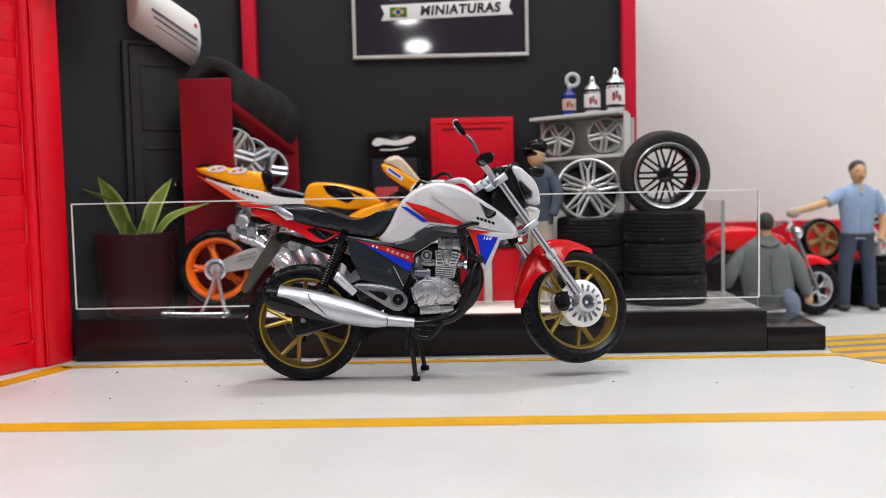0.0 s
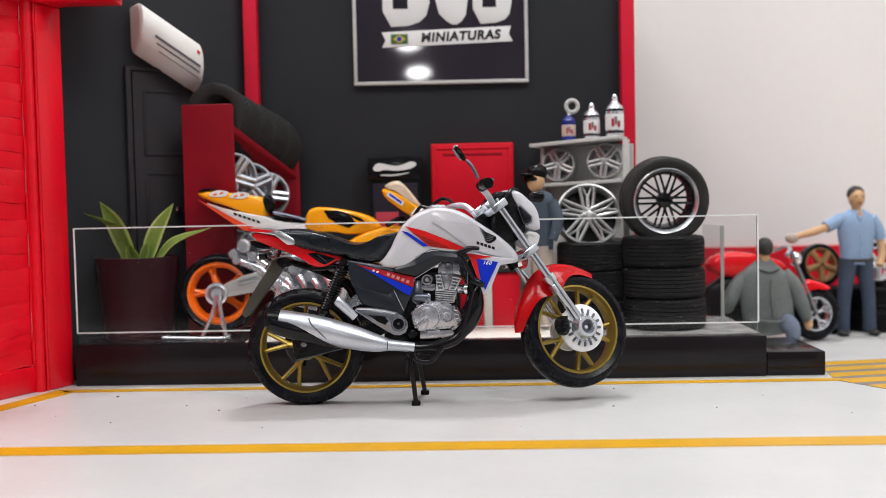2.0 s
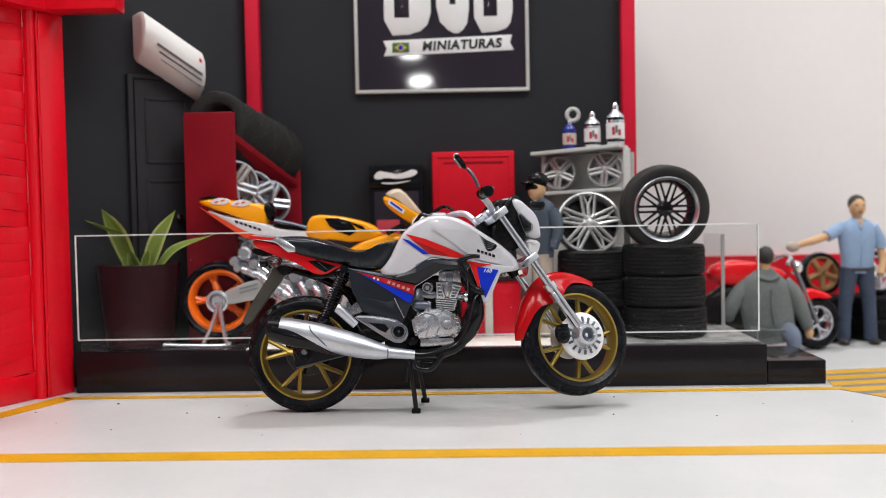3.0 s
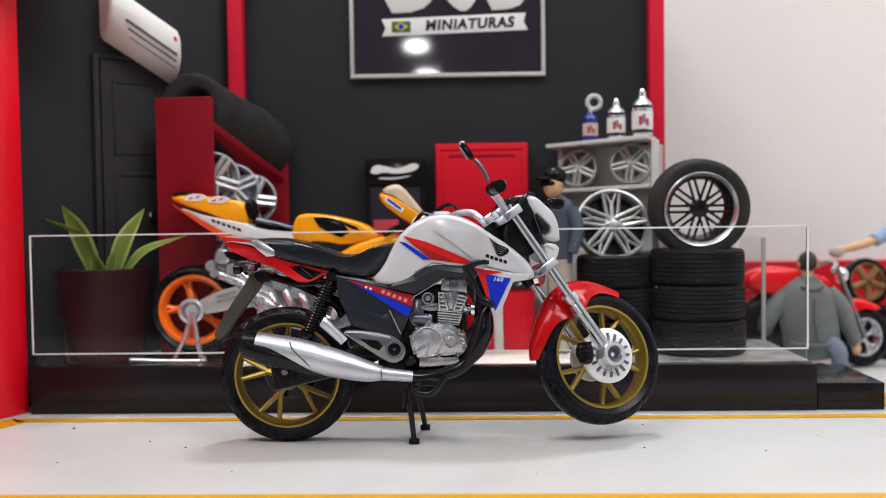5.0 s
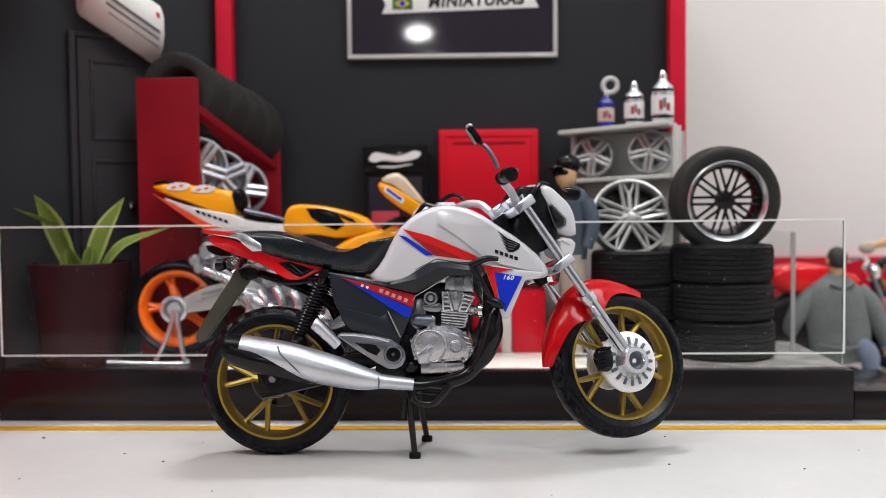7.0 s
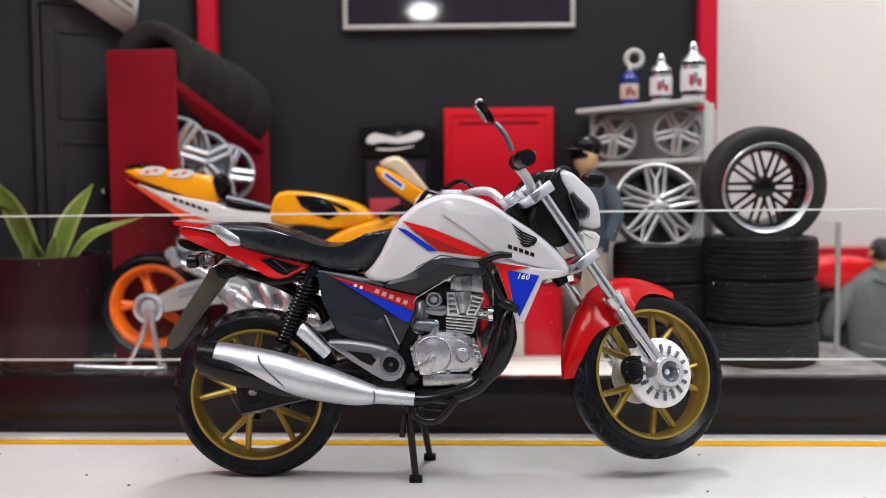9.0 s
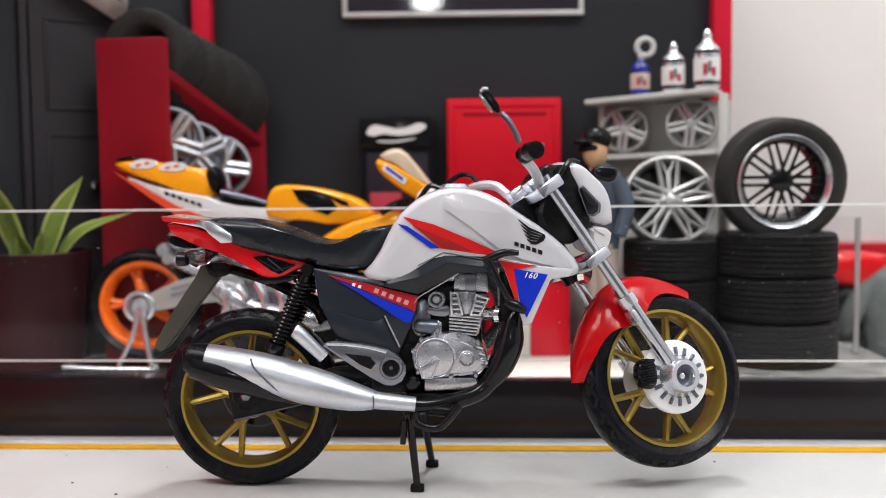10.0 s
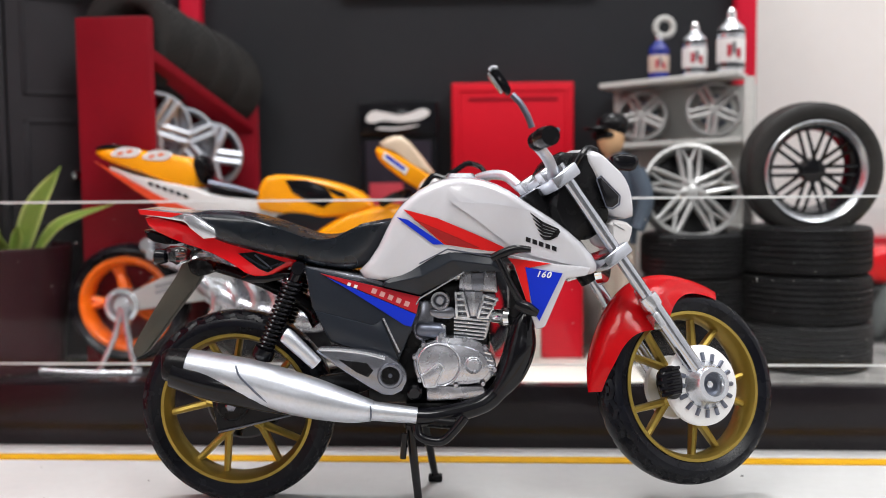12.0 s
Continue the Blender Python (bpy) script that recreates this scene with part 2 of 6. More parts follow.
def rounded(pts, n=4, turns=2):
    """Corner-cutting of a closed outline."""
    for _ in range(turns):
        out = []
        for i, (x, z) in enumerate(pts):
            a, b = pts[(i + 1) % len(pts)], (x, z)
            out += [(b[0] * 0.75 + a[0] * 0.25, b[1] * 0.75 + a[1] * 0.25), (b[0] * 0.25 + a[0] * 0.75, b[1] * 0.25 + a[1] * 0.75)]
        pts = out
    return pts


def add_pillow(bm, pts, w, steps=((1.0, 0.70), (0.93, 0.84), (0.75, 0.94), (0.4, 1.0)), turns=2, toward=None, m=None):
    """A puffed body: the outline in x-z, rounded off towards both sides at y = -w and w."""
    pts = rounded(pts, turns=turns) if turns else pts
    cx = toward[0] if toward else sum(p[0] for p in pts) / len(pts)
    cz = toward[1] if toward else sum(p[1] for p in pts) / len(pts)
    b = bmesh.new()
    rings = []
    for k, s in [(-k, s) for k, s in steps] + [(k, s) for k, s in reversed(steps)]:
        rings.append([b.verts.new((cx + (x - cx) * s, k * w, cz + (z - cz) * s)) for x, z in pts])
    n = len(pts)
    for r0, r1 in zip(rings, rings[1:]):
        for i in range(n):
            b.faces.new((r0[i], r0[(i + 1) % n], r1[(i + 1) % n], r1[i]))
    b.faces.new(rings[0])
    b.faces.new(list(reversed(rings[-1])))
    return merge(bm, b, m)


def pillow(*a, **k):
    return add_pillow(bmesh.new(), *a, **k)


def smooth_path(pts, n=6):
    """Catmull-Rom through the points."""
    p = [Vector(q) for q in pts]
    p = [p[0] * 2 - p[1], *p, p[-1] * 2 - p[-2]]
    out = []
    for i in range(1, len(p) - 2):
        for k in range(n):
            t = k / n
            a, b, c, d = p[i - 1], p[i], p[i + 1], p[i + 2]
            out.append(0.5 * ((2 * b) + (c - a) * t + (2 * a - 5 * b + 4 * c - d) * t * t + (3 * b - a - 3 * c + d) * t ** 3))
    return out + [p[-2]]


def add_tube(bm, pts, r, segs=12, curve=6, m=None, flat=1.0):
    """A round bar along the points; r is one radius or one per point."""
    radii = r if isinstance(r, (list, tuple)) else [r] * len(pts)
    if curve and len(pts) > 2:
        path = smooth_path(pts, curve)
        radii = [v[0] for v in smooth_path([(q, 0, 0) for q in radii], curve)]
    else:
        path = [Vector(q) for q in pts]
    b = bmesh.new()
    rings, side = [], None
    for i, q in enumerate(path):
        d = (path[min(i + 1, len(path) - 1)] - path[max(i - 1, 0)]).normalized()
        if side is None:
            side = d.orthogonal().normalized() if abs(d.y) > 0.9 else d.cross(Vector((0, 1, 0))).normalized()
        side = (side - d * side.dot(d)).normalized()
        up = d.cross(side)
        rings.append([b.verts.new(q + (side * math.cos(a) + up * math.sin(a) * flat) * max(radii[i], 1e-4)) for a in (2 * math.pi * k / segs for k in range(segs))])
    for r0, r1 in zip(rings, rings[1:]):
        for i in range(segs):
            b.faces.new((r0[i], r0[(i + 1) % segs], r1[(i + 1) % segs], r1[i]))
    b.faces.new(rings[0])
    b.faces.new(list(reversed(rings[-1])))
    return merge(bm, b, m)


def tube(*a, **k):
    return add_tube(bmesh.new(), *a, **k)


def add_lathe(bm, profile, segs=48, m=None, closed=False, wave=None):
    """Profile of (radius, along) turned round the y axis; wave(i, k, r) may change the radius."""
    b = bmesh.new()
    rings = []
    for i, (r, h) in enumerate(profile):
        ring = []
        for k in range(segs):
            q = wave(i, k, r) if wave else r
            a = 2 * math.pi * k / segs
            ring.append(b.verts.new((q * math.cos(a), h, q * math.sin(a))))
        rings.append(ring)
    pairs = list(zip(rings, rings[1:])) + ([(rings[-1], rings[0])] if closed else [])
    for r0, r1 in pairs:
        for k in range(segs):
            b.faces.new((r0[k], r0[(k + 1) % segs], r1[(k + 1) % segs], r1[k]))
    if not closed:
        for ring, r in ((rings[0], profile[0][0]), (rings[-1], profile[-1][0])):
            if r > 1e-3:
                b.faces.new(ring)
        bmesh.ops.remove_doubles(b, verts=b.verts[:], dist=1e-5)
    return merge(bm, b, m)


def lathe(*a, **k):
    return add_lathe(bmesh.new(), *a, **k)


UPRIGHT = Matrix.Rotation(radians(90), 4, "X")  # turns the lathe's axis up


def at(x, y, z, rx=0, ry=0, rz=0):
    return Matrix.LocRotScale((x, y, z), Euler([radians(a) for a in (rx, ry, rz)]), None)


def letters(text, size, m, depth=0.01, shear=0.0, spacing=1.0, bold=0.0):
    """Text as a bmesh, in the x-z plane facing -y, moved by m."""
    c = bpy.data.curves.new("lettering", "FONT")
    c.body, c.size, c.extrude, c.shear, c.space_character = text, size, depth, shear, spacing
    c.offset = bold
    c.align_x, c.align_y = "CENTER", "CENTER"
    ob = new("lettering", c)
    me = bpy.data.meshes.new_from_object(ob.evaluated_get(bpy.context.evaluated_depsgraph_get()))
    bm = bmesh.new()
    bm.from_mesh(me)
    bpy.data.objects.remove(ob)
    bpy.data.curves.remove(c)
    bpy.data.meshes.remove(me)
    bm.transform(m @ Matrix.Rotation(radians(90), 4, "X"))
    return bm


# ---- setting ----
# Unseen dark surface, added to cut bounce and dim the pane's reflections.
solid("floor_unseen_dark", box(-45, 45, -50, -11.5, -1.2, -0.6, 0), M_DARKFLOOR, "unseen dark surface added before the diorama board to cut bounce light", "floor", "structure")
solid("floor", box(-45, 45, -11.5, 44, -1, 0, 0), M_FLOOR, "glossy white laminate diorama floor with dust specks", "floor", "structure")
# Unseen shell, added to close the set and bounce fill light.
shell = bmesh.new()
for q in ((-46, -45, -50, 44, -1, 90), (45, 46, -50, 44, -1, 90), (-46, 46, 44, 45, -1, 90)):
    add_box(shell, *q, 0)
solid("wall_room", shell, M_ROOM, "unseen grey walls added round the diorama to bounce light", "wall", "structure")
# Added wall out of view, toned dark so glossy things reflect little.
solid("wall_room_front", box(-46, 46, -51, -50, -1, 90, 0), M_ROOMDARK, "unseen dark grey wall added facing the diorama to keep reflections dim", "wall", "structure")
# The ceiling is out of view too, added for bounced light.
solid("ceiling", box(-46, 46, -51, 45, 90, 91, 0), M_CEIL, "unseen white ceiling added to bounce light", "ceiling", "structure")


def strip(name, quad, mat, label, h=0.012):
    bm = bmesh.new()
    f = bm.faces.new([bm.verts.new((x, y, 0.002)) for x, y in quad])
    r = bmesh.ops.extrude_face_region(bm, geom=[f])
    bmesh.ops.translate(bm, vec=(0, 0, h), verts=[v for v in r["geom"] if isinstance(v, bmesh.types.BMVert)])
    return solid(name, bm, mat, label, "floor marking", "structure")


strip("trim_line_far", ((-10.1, 2.84), (12.0, 2.18), (12.1, 2.56), (-10.35, 3.22)), M_LINE, "yellow tape line on white floor before the platform")
strip("trim_line_near", ((-30, -3.70), (30, -5.60), (30, -4.87), (-30, -2.97)), M_LINE, "yellow tape line crossing the white floor")
strip("trim_line_side", ((-9.85, 2.85), (-10.42, 3.30), (-12.5, -2.6), (-12.2, -2.9)), M_LINE, "yellow tape line along the red gate")
strip("trim_hatch", ((12.45, 5.35), (11.85, 2.3), (12.75, 0.7), (14.4, -1.9), (26, -1.9), (26, 7.3)), M_HATCH, "grey painted hatched floor area", 0.008)
for i in range(8):
    y = 4.65 - i * 0.95
    x0 = 11.85 + 0.2 * (y - 2.3) if y > 2.3 else 11.85 + 0.58 * (2.3 - y)
    x1 = 11.85 + 0.2 * (y - 1.7) if y > 2.3 else 11.85 + 0.58 * max(0, 1.7 - y)
    strip("trim_hatch_stripe", ((x0, y), (26, y + 0.16 * (26 - x0)), (26, y + 0.60 + 0.16 * (26 - x1)), (x1, y + 0.60)), M_LINE, "yellow hatch stripe on grey floor", 0.014)

# platform: a black box with a light sheet on top
TOP = 1.22  # height of the platform's top
FRONT = -2.0  # the platform's front is turned a little
plat = thing("platform", (0, 3.48, 0), "glossy black low platform with a cream top", "platform", "", FRONT)
part("body", box(-10.15, 10.2, 0, 4.55, 0, 1.19, 0.03), M_BLACKGLOSS, plat)
part("top_sheet", box(-5.1, 9.9, 0.30, 4.5, 1.185, TOP, 0.01), M_PLATTOP, plat, "cream top sheet")
part("dark_mat", box(-10.1, -5.12, 0.05, 4.5, 1.185, TOP + 0.01, 0.01), M_BLACKGLOSS, plat)
part("grit_mat", box(4.2, 10.05, 0.12, 4.2, 1.185, TOP + 0.035, 0.01), M_GRIT, plat, "grey gritty mat")
step = thing("step_block", (11.08, 3.15, 0), "low black step block beside the platform", "step", "", FRONT)
part("body", box(-0.86, 0.82, 0, 3.0, 0, 0.70, 0.04), M_BLACKGLOSS, step)

# back walls and posts
solid("wall_back", box(-5.7, 7.3, 8.2, 8.7, 0, 14, 0), M_CHAR, "matt charcoal back wall of the workshop", "wall", "structure")
for name, x in (("trim_post_west", -5.62), ("trim_post_east", 6.92)):
    solid(name, box(x, x + 0.45, 7.78, 8.2, 0, 14, 0.04), M_REDPOST, "red painted corner post of the workshop", "post", "structure")
# left wall, running obliquely from behind the gate to the far corner
LW = Matrix.Translation((-11.4, 4.3, 0)) @ Matrix.Rotation(math.atan2(3.9, 5.8), 4, "Z")
solid("wall_west", box(0, 7.1, 0, 0.5, 0, 14, 0, LW), M_CHAR, "matt charcoal side wall of the workshop", "wall", "structure")
# white wall with a red band, right of the workshop
solid("wall_white", box(7.31, 45, 15.0, 15.6, 0, 17, 0), M_WALL, "plain white painted wall", "wall", "structure")
solid("trim_band", box(7.4, 45, 14.8, 15.0, 0, 3.15, 0.04), M_REDCAB, "red band along the foot of the white wall", "trim", "structure")
solid("wall_return", box(6.85, 7.3, 8.7, 15.0, 0, 14, 0), M_CHAR, "charcoal wall end", "wall", "structure")

# ---- red gate ----
GT = math.atan2(-7.0, -3.2)
gate = thing("roller_gate", (-10.28, 4.1, 0), "glossy red roller shutter gate with a flat post", "gate", "", math.degrees(GT))
part("post", box(0, 0.95, -0.9, 0, 0, 11.2, 0.05), M_RED, gate)
part("guide_rail", tube([(1.12, -0.2, 0), (1.12, -0.2, 11.2)], 0.17, 10, 0), M_RED, gate)
part("sill_board", box(1.25, 12, -0.6, -0.22, 0, 0.75, 0.04), M_RED, gate)
for i in range(22):
    z = 0.76 + i * 0.475
    pts = [(-0.301, z), (-0.297, z + 0.03), (-0.295, z + 0.24), (-0.296, z + 0.45), (-0.301, z + 0.478), (-0.60, z + 0.475), (-0.60, z)]
    b = bmesh.new()
    rings = []
    for k in range(26):
        x = 1.27 + 10.73 * (k / 25) ** 1.6
        w = 0.016 * math.sin(i * 2.3 + 2.1 * x) + 0.010 * math.sin(5.3 * x + 1.7 * i)
        rings.append([b.verts.new((x, y + w * (y > -0.5), q + 0.035 * math.sin(0.5 * z + 1.6 * x) + 0.016 * math.sin(4.1 * x + 0.9 * z))) for y, q in pts])
    for r0, r1 in zip(rings, rings[1:]):
        for k in range(len(pts)):
            b.faces.new((r0[k], r0[(k + 1) % len(pts)], r1[(k + 1) % len(pts)], r1[k]))
    b.faces.new(rings[0])
    b.faces.new(rings[-1])
    part("slat", b, M_RED, gate)
part("backing_board", box(1.26, 12, -0.72, -0.45, 0.1, 11.2, 0), M_RED, gate)
# Thin beads added to give the bright highlight lines along the rail.
part("highlight_bead", tube([(1.00 + 0.012 * math.sin(3.1 * k), -0.02 + 0.01 * math.sin(1.9 * k), 0.02 + 0.56 * k) for k in range(21)], 0.035, 8, 4), M_RED, gate)
part("highlight_bead", tube([(1.27 + 0.02 * math.sin(2.3 * k), -0.24 + 0.012 * math.sin(1.3 * k), 0.8 + 0.52 * k) for k in range(20)], [0.03 + 0.018 * math.sin(1.7 * k) for k in range(20)], 8, 4), M_RED, gate)
gm_inv = Matrix.Rotation(-GT, 4, "Z") @ Matrix.Translation((10.28, -4.1, 0))
part("header_beam", box(-10.6, -8.42, 3.2, 4.1, 11.22, 14.5, 0.05, gm_inv), M_RED, gate)
part("header_beam", box(0.0, 12, -0.9, 0.25, 11.2, 14.5, 0.05), M_RED, gate)

# ---- the motorcycle model ----
from mathutils.bvhtree import BVHTree

BIKE_Y = 0.6
bike = thing("motorcycle_model", (0.03, BIKE_Y, 0), "white, red and blue scale model motorcycle raised on its centre stand", "motorcycle", "", 0, 0.98)


def tyre_bm(r, w, inner, segs=180, notch=0.045, m=None):
    """A motorcycle tyre: rounded section, zigzag grooves cut into the tread's shoulders."""
    prof, n = [], 32
    for i in range(n + 1):
        a = math.pi * (i / n) - math.pi / 2
        y = w / 2 * math.sin(a)
        rad = inner + (r - inner) * (0.30 + 0.70 * math.cos(a) ** 0.75) if 0 < i < n else inner + (r - inner) * 0.18
        prof.append((rad, y * (0.86 if i in (0, n) else 1.0)))
    prof += [(inner, w * 0.36), (inner, -w * 0.36)]

    def wave(i, k, q):
        zig = abs(k % 6 - 3) / 3  # 0 to 1 and back along the tread
        if any(abs(abs(i - n / 2) - c - 2.6 * zig) < 0.9 for c in (4.2, 7.4)) and i <= n:
            return q - notch
        return q

    return lathe(prof, segs, m, True, wave)


def spoke_bm(ang, r0, split, r1, spread, rad, m, y=0.0):
    """One forked cast spoke: a stem and two straight arms."""
    b = bmesh.new()
    P = lambda r, a: Vector((r * math.cos(a), y, r * math.sin(a)))
    a, s = radians(ang), radians(spread)
    add_tube(b, [P(r0, a), P(split * 0.8, a), P(split * 1.04, a)], [rad * 1.45, rad * 1.35, rad * 1.0], 8, 0, flat=1.5)
    for k in (-1, 1):
        add_tube(b, [P(split * 0.92, a + k * 0.02), P(r1 * 0.96, a + k * s * 0.97), P(r1, a + k * s)], [rad * 0.95, rad * 0.78, rad * 0.95], 8, 0, flat=1.5)
    b.transform(m)
    return b


def cast_wheel(parent, m, first, tyre_r, tyre_w, rim_r):
    """Gold cast wheel with five forked spokes and its tyre."""
    w = tyre_w
    rim = part("wheel", lathe([(rim_r + 0.02, -w * 0.42), (rim_r - 0.03, -w * 0.43), (rim_r - 0.05, -w * 0.38), (rim_r - 0.09, -w * 0.2), (rim_r - 0.10, 0), (rim_r - 0.09, w * 0.2),
                               (rim_r - 0.05, w * 0.38), (rim_r - 0.03, w * 0.43), (rim_r + 0.02, w * 0.42)], 72, m, True), M_GOLD, parent, "gold cast alloy wheel")
    part("tyre", tyre_bm(tyre_r, tyre_w, rim_r - 0.01, m=m), M_RUBBER, rim, "black rubber tyre with zigzag tread", 18)
    for k in range(5):
        part("spoke", spoke_bm(first + 72 * k, 0.30, 0.52, rim_r - 0.05, 13, 0.072, m), M_GOLD, rim)
    part("hub", lathe([(0.02, -0.34), (0.3, -0.34), (0.34, -0.28), (0.34, 0.28), (0.3, 0.34), (0.02, 0.34)], 32, m), M_GOLD, rim)
    return rim


# rear wheel and drive
RW = Vector((-2.87, 0, 1.56))
rear = cast_wheel(bike, Matrix.Translation(RW), -43, 1.575, 0.66, 1.20)
part("sprocket", lathe([(0.05, 0.36), (0.62, 0.36), (0.66, 0.40), (0.62, 0.44), (0.05, 0.44)], 40, Matrix.Translation(RW)), M_BLACK, rear)

swing = part("swingarm", prism([(-3.16, 1.98), (-3.19, 1.86), (-3.09, 1.27), (-3.05, 1.25), (-1.51, 1.62), (-0.6, 1.98), (-0.6, 2.25), (-1.9, 2.10)], -0.62, -0.44, 0.03), M_MATT, bike, "black swingarm")
part("swingarm", prism(rounded([(-3.2, 1.75), (-3.1, 1.3), (-1.7, 1.55), (-0.6, 1.98), (-0.6, 2.25), (-1.9, 1.95)], turns=1), 0.44, 0.60, 0.03), M_BLACK, bike, "black swingarm")
part("arm_edge", tube([(-3.08, -0.625, 1.275), (-1.51, -0.625, 1.64)], 0.018, 6, 0), M_GUN, swing)
part("arm_rib", tube([(-2.60, -0.63, 1.78), (-1.9, -0.63, 1.90)], 0.03, 6, 0), M_BLACK, swing)
part("boss", lathe([(0.02, -0.70), (0.22, -0.70), (0.26, -0.66), (0.26, -0.6), (0.02, -0.6)], 28, Matrix.Translation((-2.84, 0, 1.72))), M_MATT, swing)
part("axle_nut", lathe([(0.02, -0.80), (0.06, -0.80), (0.09, -0.77), (0.09, -0.69), (0.02, -0.69)], 6, Matrix.Translation((-2.84, 0, 1.72))), M_HANGER, swing, "grey axle nut")


# springs
def shock(y, parent):
    top, low = Vector((-1.75, y, 3.86)), Vector((-2.38, y, 2.42))
    body = part("shock_absorber", tube([low, (low + top) / 2, top], 0.09, 12, 0), M_BLACK, parent, "black rear shock absorber")
    pts, n, turns = [], 210, 17
    d = (top - low).normalized()
    u = d.cross(Vector((0, 1, 0))).normalized()
    v = d.cross(u)
    for i in range(n + 1):
        f = i / n
        a = 2 * math.pi * turns * f
        pts.append(low + (top - low) * (0.1 + 0.78 * f) + (u * math.cos(a) + v * math.sin(a)) * (0.112 + 0.02 * f))
    part("spring", tube(pts, 0.027, 6, 0), M_BLACK, body)
    part("collar", lathe([(0.02, -0.08), (0.165, -0.08), (0.175, 0), (0.165, 0.08), (0.02, 0.08)], 20, Matrix.Translation(low + (top - low) * 0.08) @ d.to_track_quat("Y", "Z").to_matrix().to_4x4()), M_BLACK, body)
    part("eye", lathe([(0.03, -0.12), (0.09, -0.12), (0.11, -0.08), (0.11, 0.08), (0.09, 0.12), (0.03, 0.12)], 20, Matrix.Translation(top)), M_BLACK, body)


shock(-0.66, bike)
shock(0.66, bike)

# tail
part("mudguard", prism(rounded([(-3.70, 3.95), (-3.24, 3.92), (-3.44, 3.62), (-3.76, 3.22), (-4.26, 2.56), (-4.44, 2.36), (-4.57, 2.44), (-4.54, 2.60), (-4.10, 3.30), (-3.80, 3.72)], turns=1), -0.14, 0.14, 0.03), M_FLAP, bike, "olive-grey rear mudguard flap")
part("rear_guard", tube([(-1.5, 0, 2.95), (-1.75, 0, 3.22), (-2.5, 0, 3.60), (-3.45, 0, 3.90)], [0.20, 0.14, 0.10, 0.08], 12, 5, flat=1.6), M_MATT, bike)
tail = part("tail_cowl", pillow([(-4.24, 4.70), (-3.58, 4.57), (-3.19, 4.33), (-3.0, 4.37), (-1.76, 4.05), (-1.76, 3.90), (-1.99, 3.82), (-2.22, 3.70), (-2.54, 3.70), (-2.80, 3.90), (-3.22, 4.12), (-3.72, 4.28), (-4.16, 4.50)], 0.50,
                                 steps=((1.0, 0.90), (0.97, 0.95), (0.85, 0.98), (0.5, 1.0)), turns=1, toward=(-3.0, 4.2)), M_BIKERED, bike, "red tail cowl")
rail = part("grab_rail", prism([(-4.26, 4.79), (-3.42, 4.70), (-3.28, 4.66), (-3.20, 4.34), (-3.56, 4.58), (-4.22, 4.70)], -0.56, 0.56, 0.03), M_SILVER, bike, "silver grab rail")
for y0, y1 in ((-0.74, -0.55), (0.55, 0.74)):
    part("rail_fin", prism([(-3.52, 4.68), (-3.36, 4.70), (-3.02, 4.48), (-3.00, 4.34), (-3.20, 4.32), (-3.42, 4.50)], y0, y1, 0.03), M_SILVER, rail)
part("rail_stripe", prism([(-4.25, 4.785), (-3.56, 4.71), (-3.74, 4.655), (-4.22, 4.705)], -0.575, -0.55), M_DECALRED, tail, "thin red stripe")
part("recess", prism([(-2.72, 4.08), (-2.47, 4.10), (-1.98, 3.93), (-2.26, 3.78), (-2.40, 3.84)], -0.515, -0.47, 0.0), M_MATT, tail, "black vent in the cowl")
part("vent_rib", tube([(-2.46, -0.52, 4.06), (-2.20, -0.52, 3.84)], 0.014, 6, 0), M_GUN, tail)
part("vent_rib", tube([(-2.62, -0.52, 4.04), (-2.30, -0.52, 3.84), (-2.02, -0.52, 3.93)], 0.018, 6, 0), M_GREY, tail)
part("lower_trim", prism(rounded([(-2.85, 3.70), (-1.95, 3.80), (-1.85, 3.70), (-2.45, 3.58)], turns=1), -0.44, 0.44, 0.02), M_BLACK, tail)
part("tail_lamp", pillow([(-4.30, 4.50), (-4.22, 4.28), (-3.80, 4.18), (-3.7, 4.3)], 0.36, turns=1), M_BLACK, bike, "dark tail lamp")
for sy in (-1, 1):
    ind = part("turn_signal", lathe([(0.02, -0.20), (0.09, -0.19), (0.13, -0.08), (0.125, 0.10), (0.08, 0.22), (0.04, 0.34)], 20, at(-3.60, sy * 0.78, 4.10, 0, 0, 78 if sy < 0 else 102)), M_LENS, bike, "clear grey turn signal")
    part("stalk", tube([(-3.75, sy * 0.3, 3.95), (-3.72, sy * 0.6, 4.02), (-3.66, sy * 0.76, 4.08)], 0.06, 8, 4), M_MATT, ind)
    part("cap", lathe([(0.02, -0.10), (0.10, -0.09), (0.12, -0.02), (0.12, 0.07), (0.02, 0.08)], 20, at(-3.84, sy * 0.80, 4.07, 0, 0, 80)), M_BLACK, ind)
part("plate_holder", prism(rounded([(-3.62, 3.98), (-3.2, 3.95), (-3.15, 3.75), (-3.5, 3.68)], turns=1), -0.30, 0.30, 0.02), M_MATT, bike)

# seat
part("seat", pillow([(-3.75, 4.72), (-2.95, 4.74), (-2.45, 4.64), (-1.95, 4.46), (-1.55, 4.30), (-1.06, 4.28), (-0.70, 4.38), (-0.30, 4.62), (-0.26, 4.50), (-0.45, 4.10), (-0.75, 3.80), (-1.25, 3.80), (-1.80, 3.94), (-2.6, 4.12), (-3.25, 4.32)],
                      0.68, steps=((1.0, 0.58), (0.965, 0.72), (0.90, 0.84), (0.78, 0.93), (0.6, 0.98), (0.35, 1.0)), turns=2), M_SEAT, bike, "black vinyl saddle")
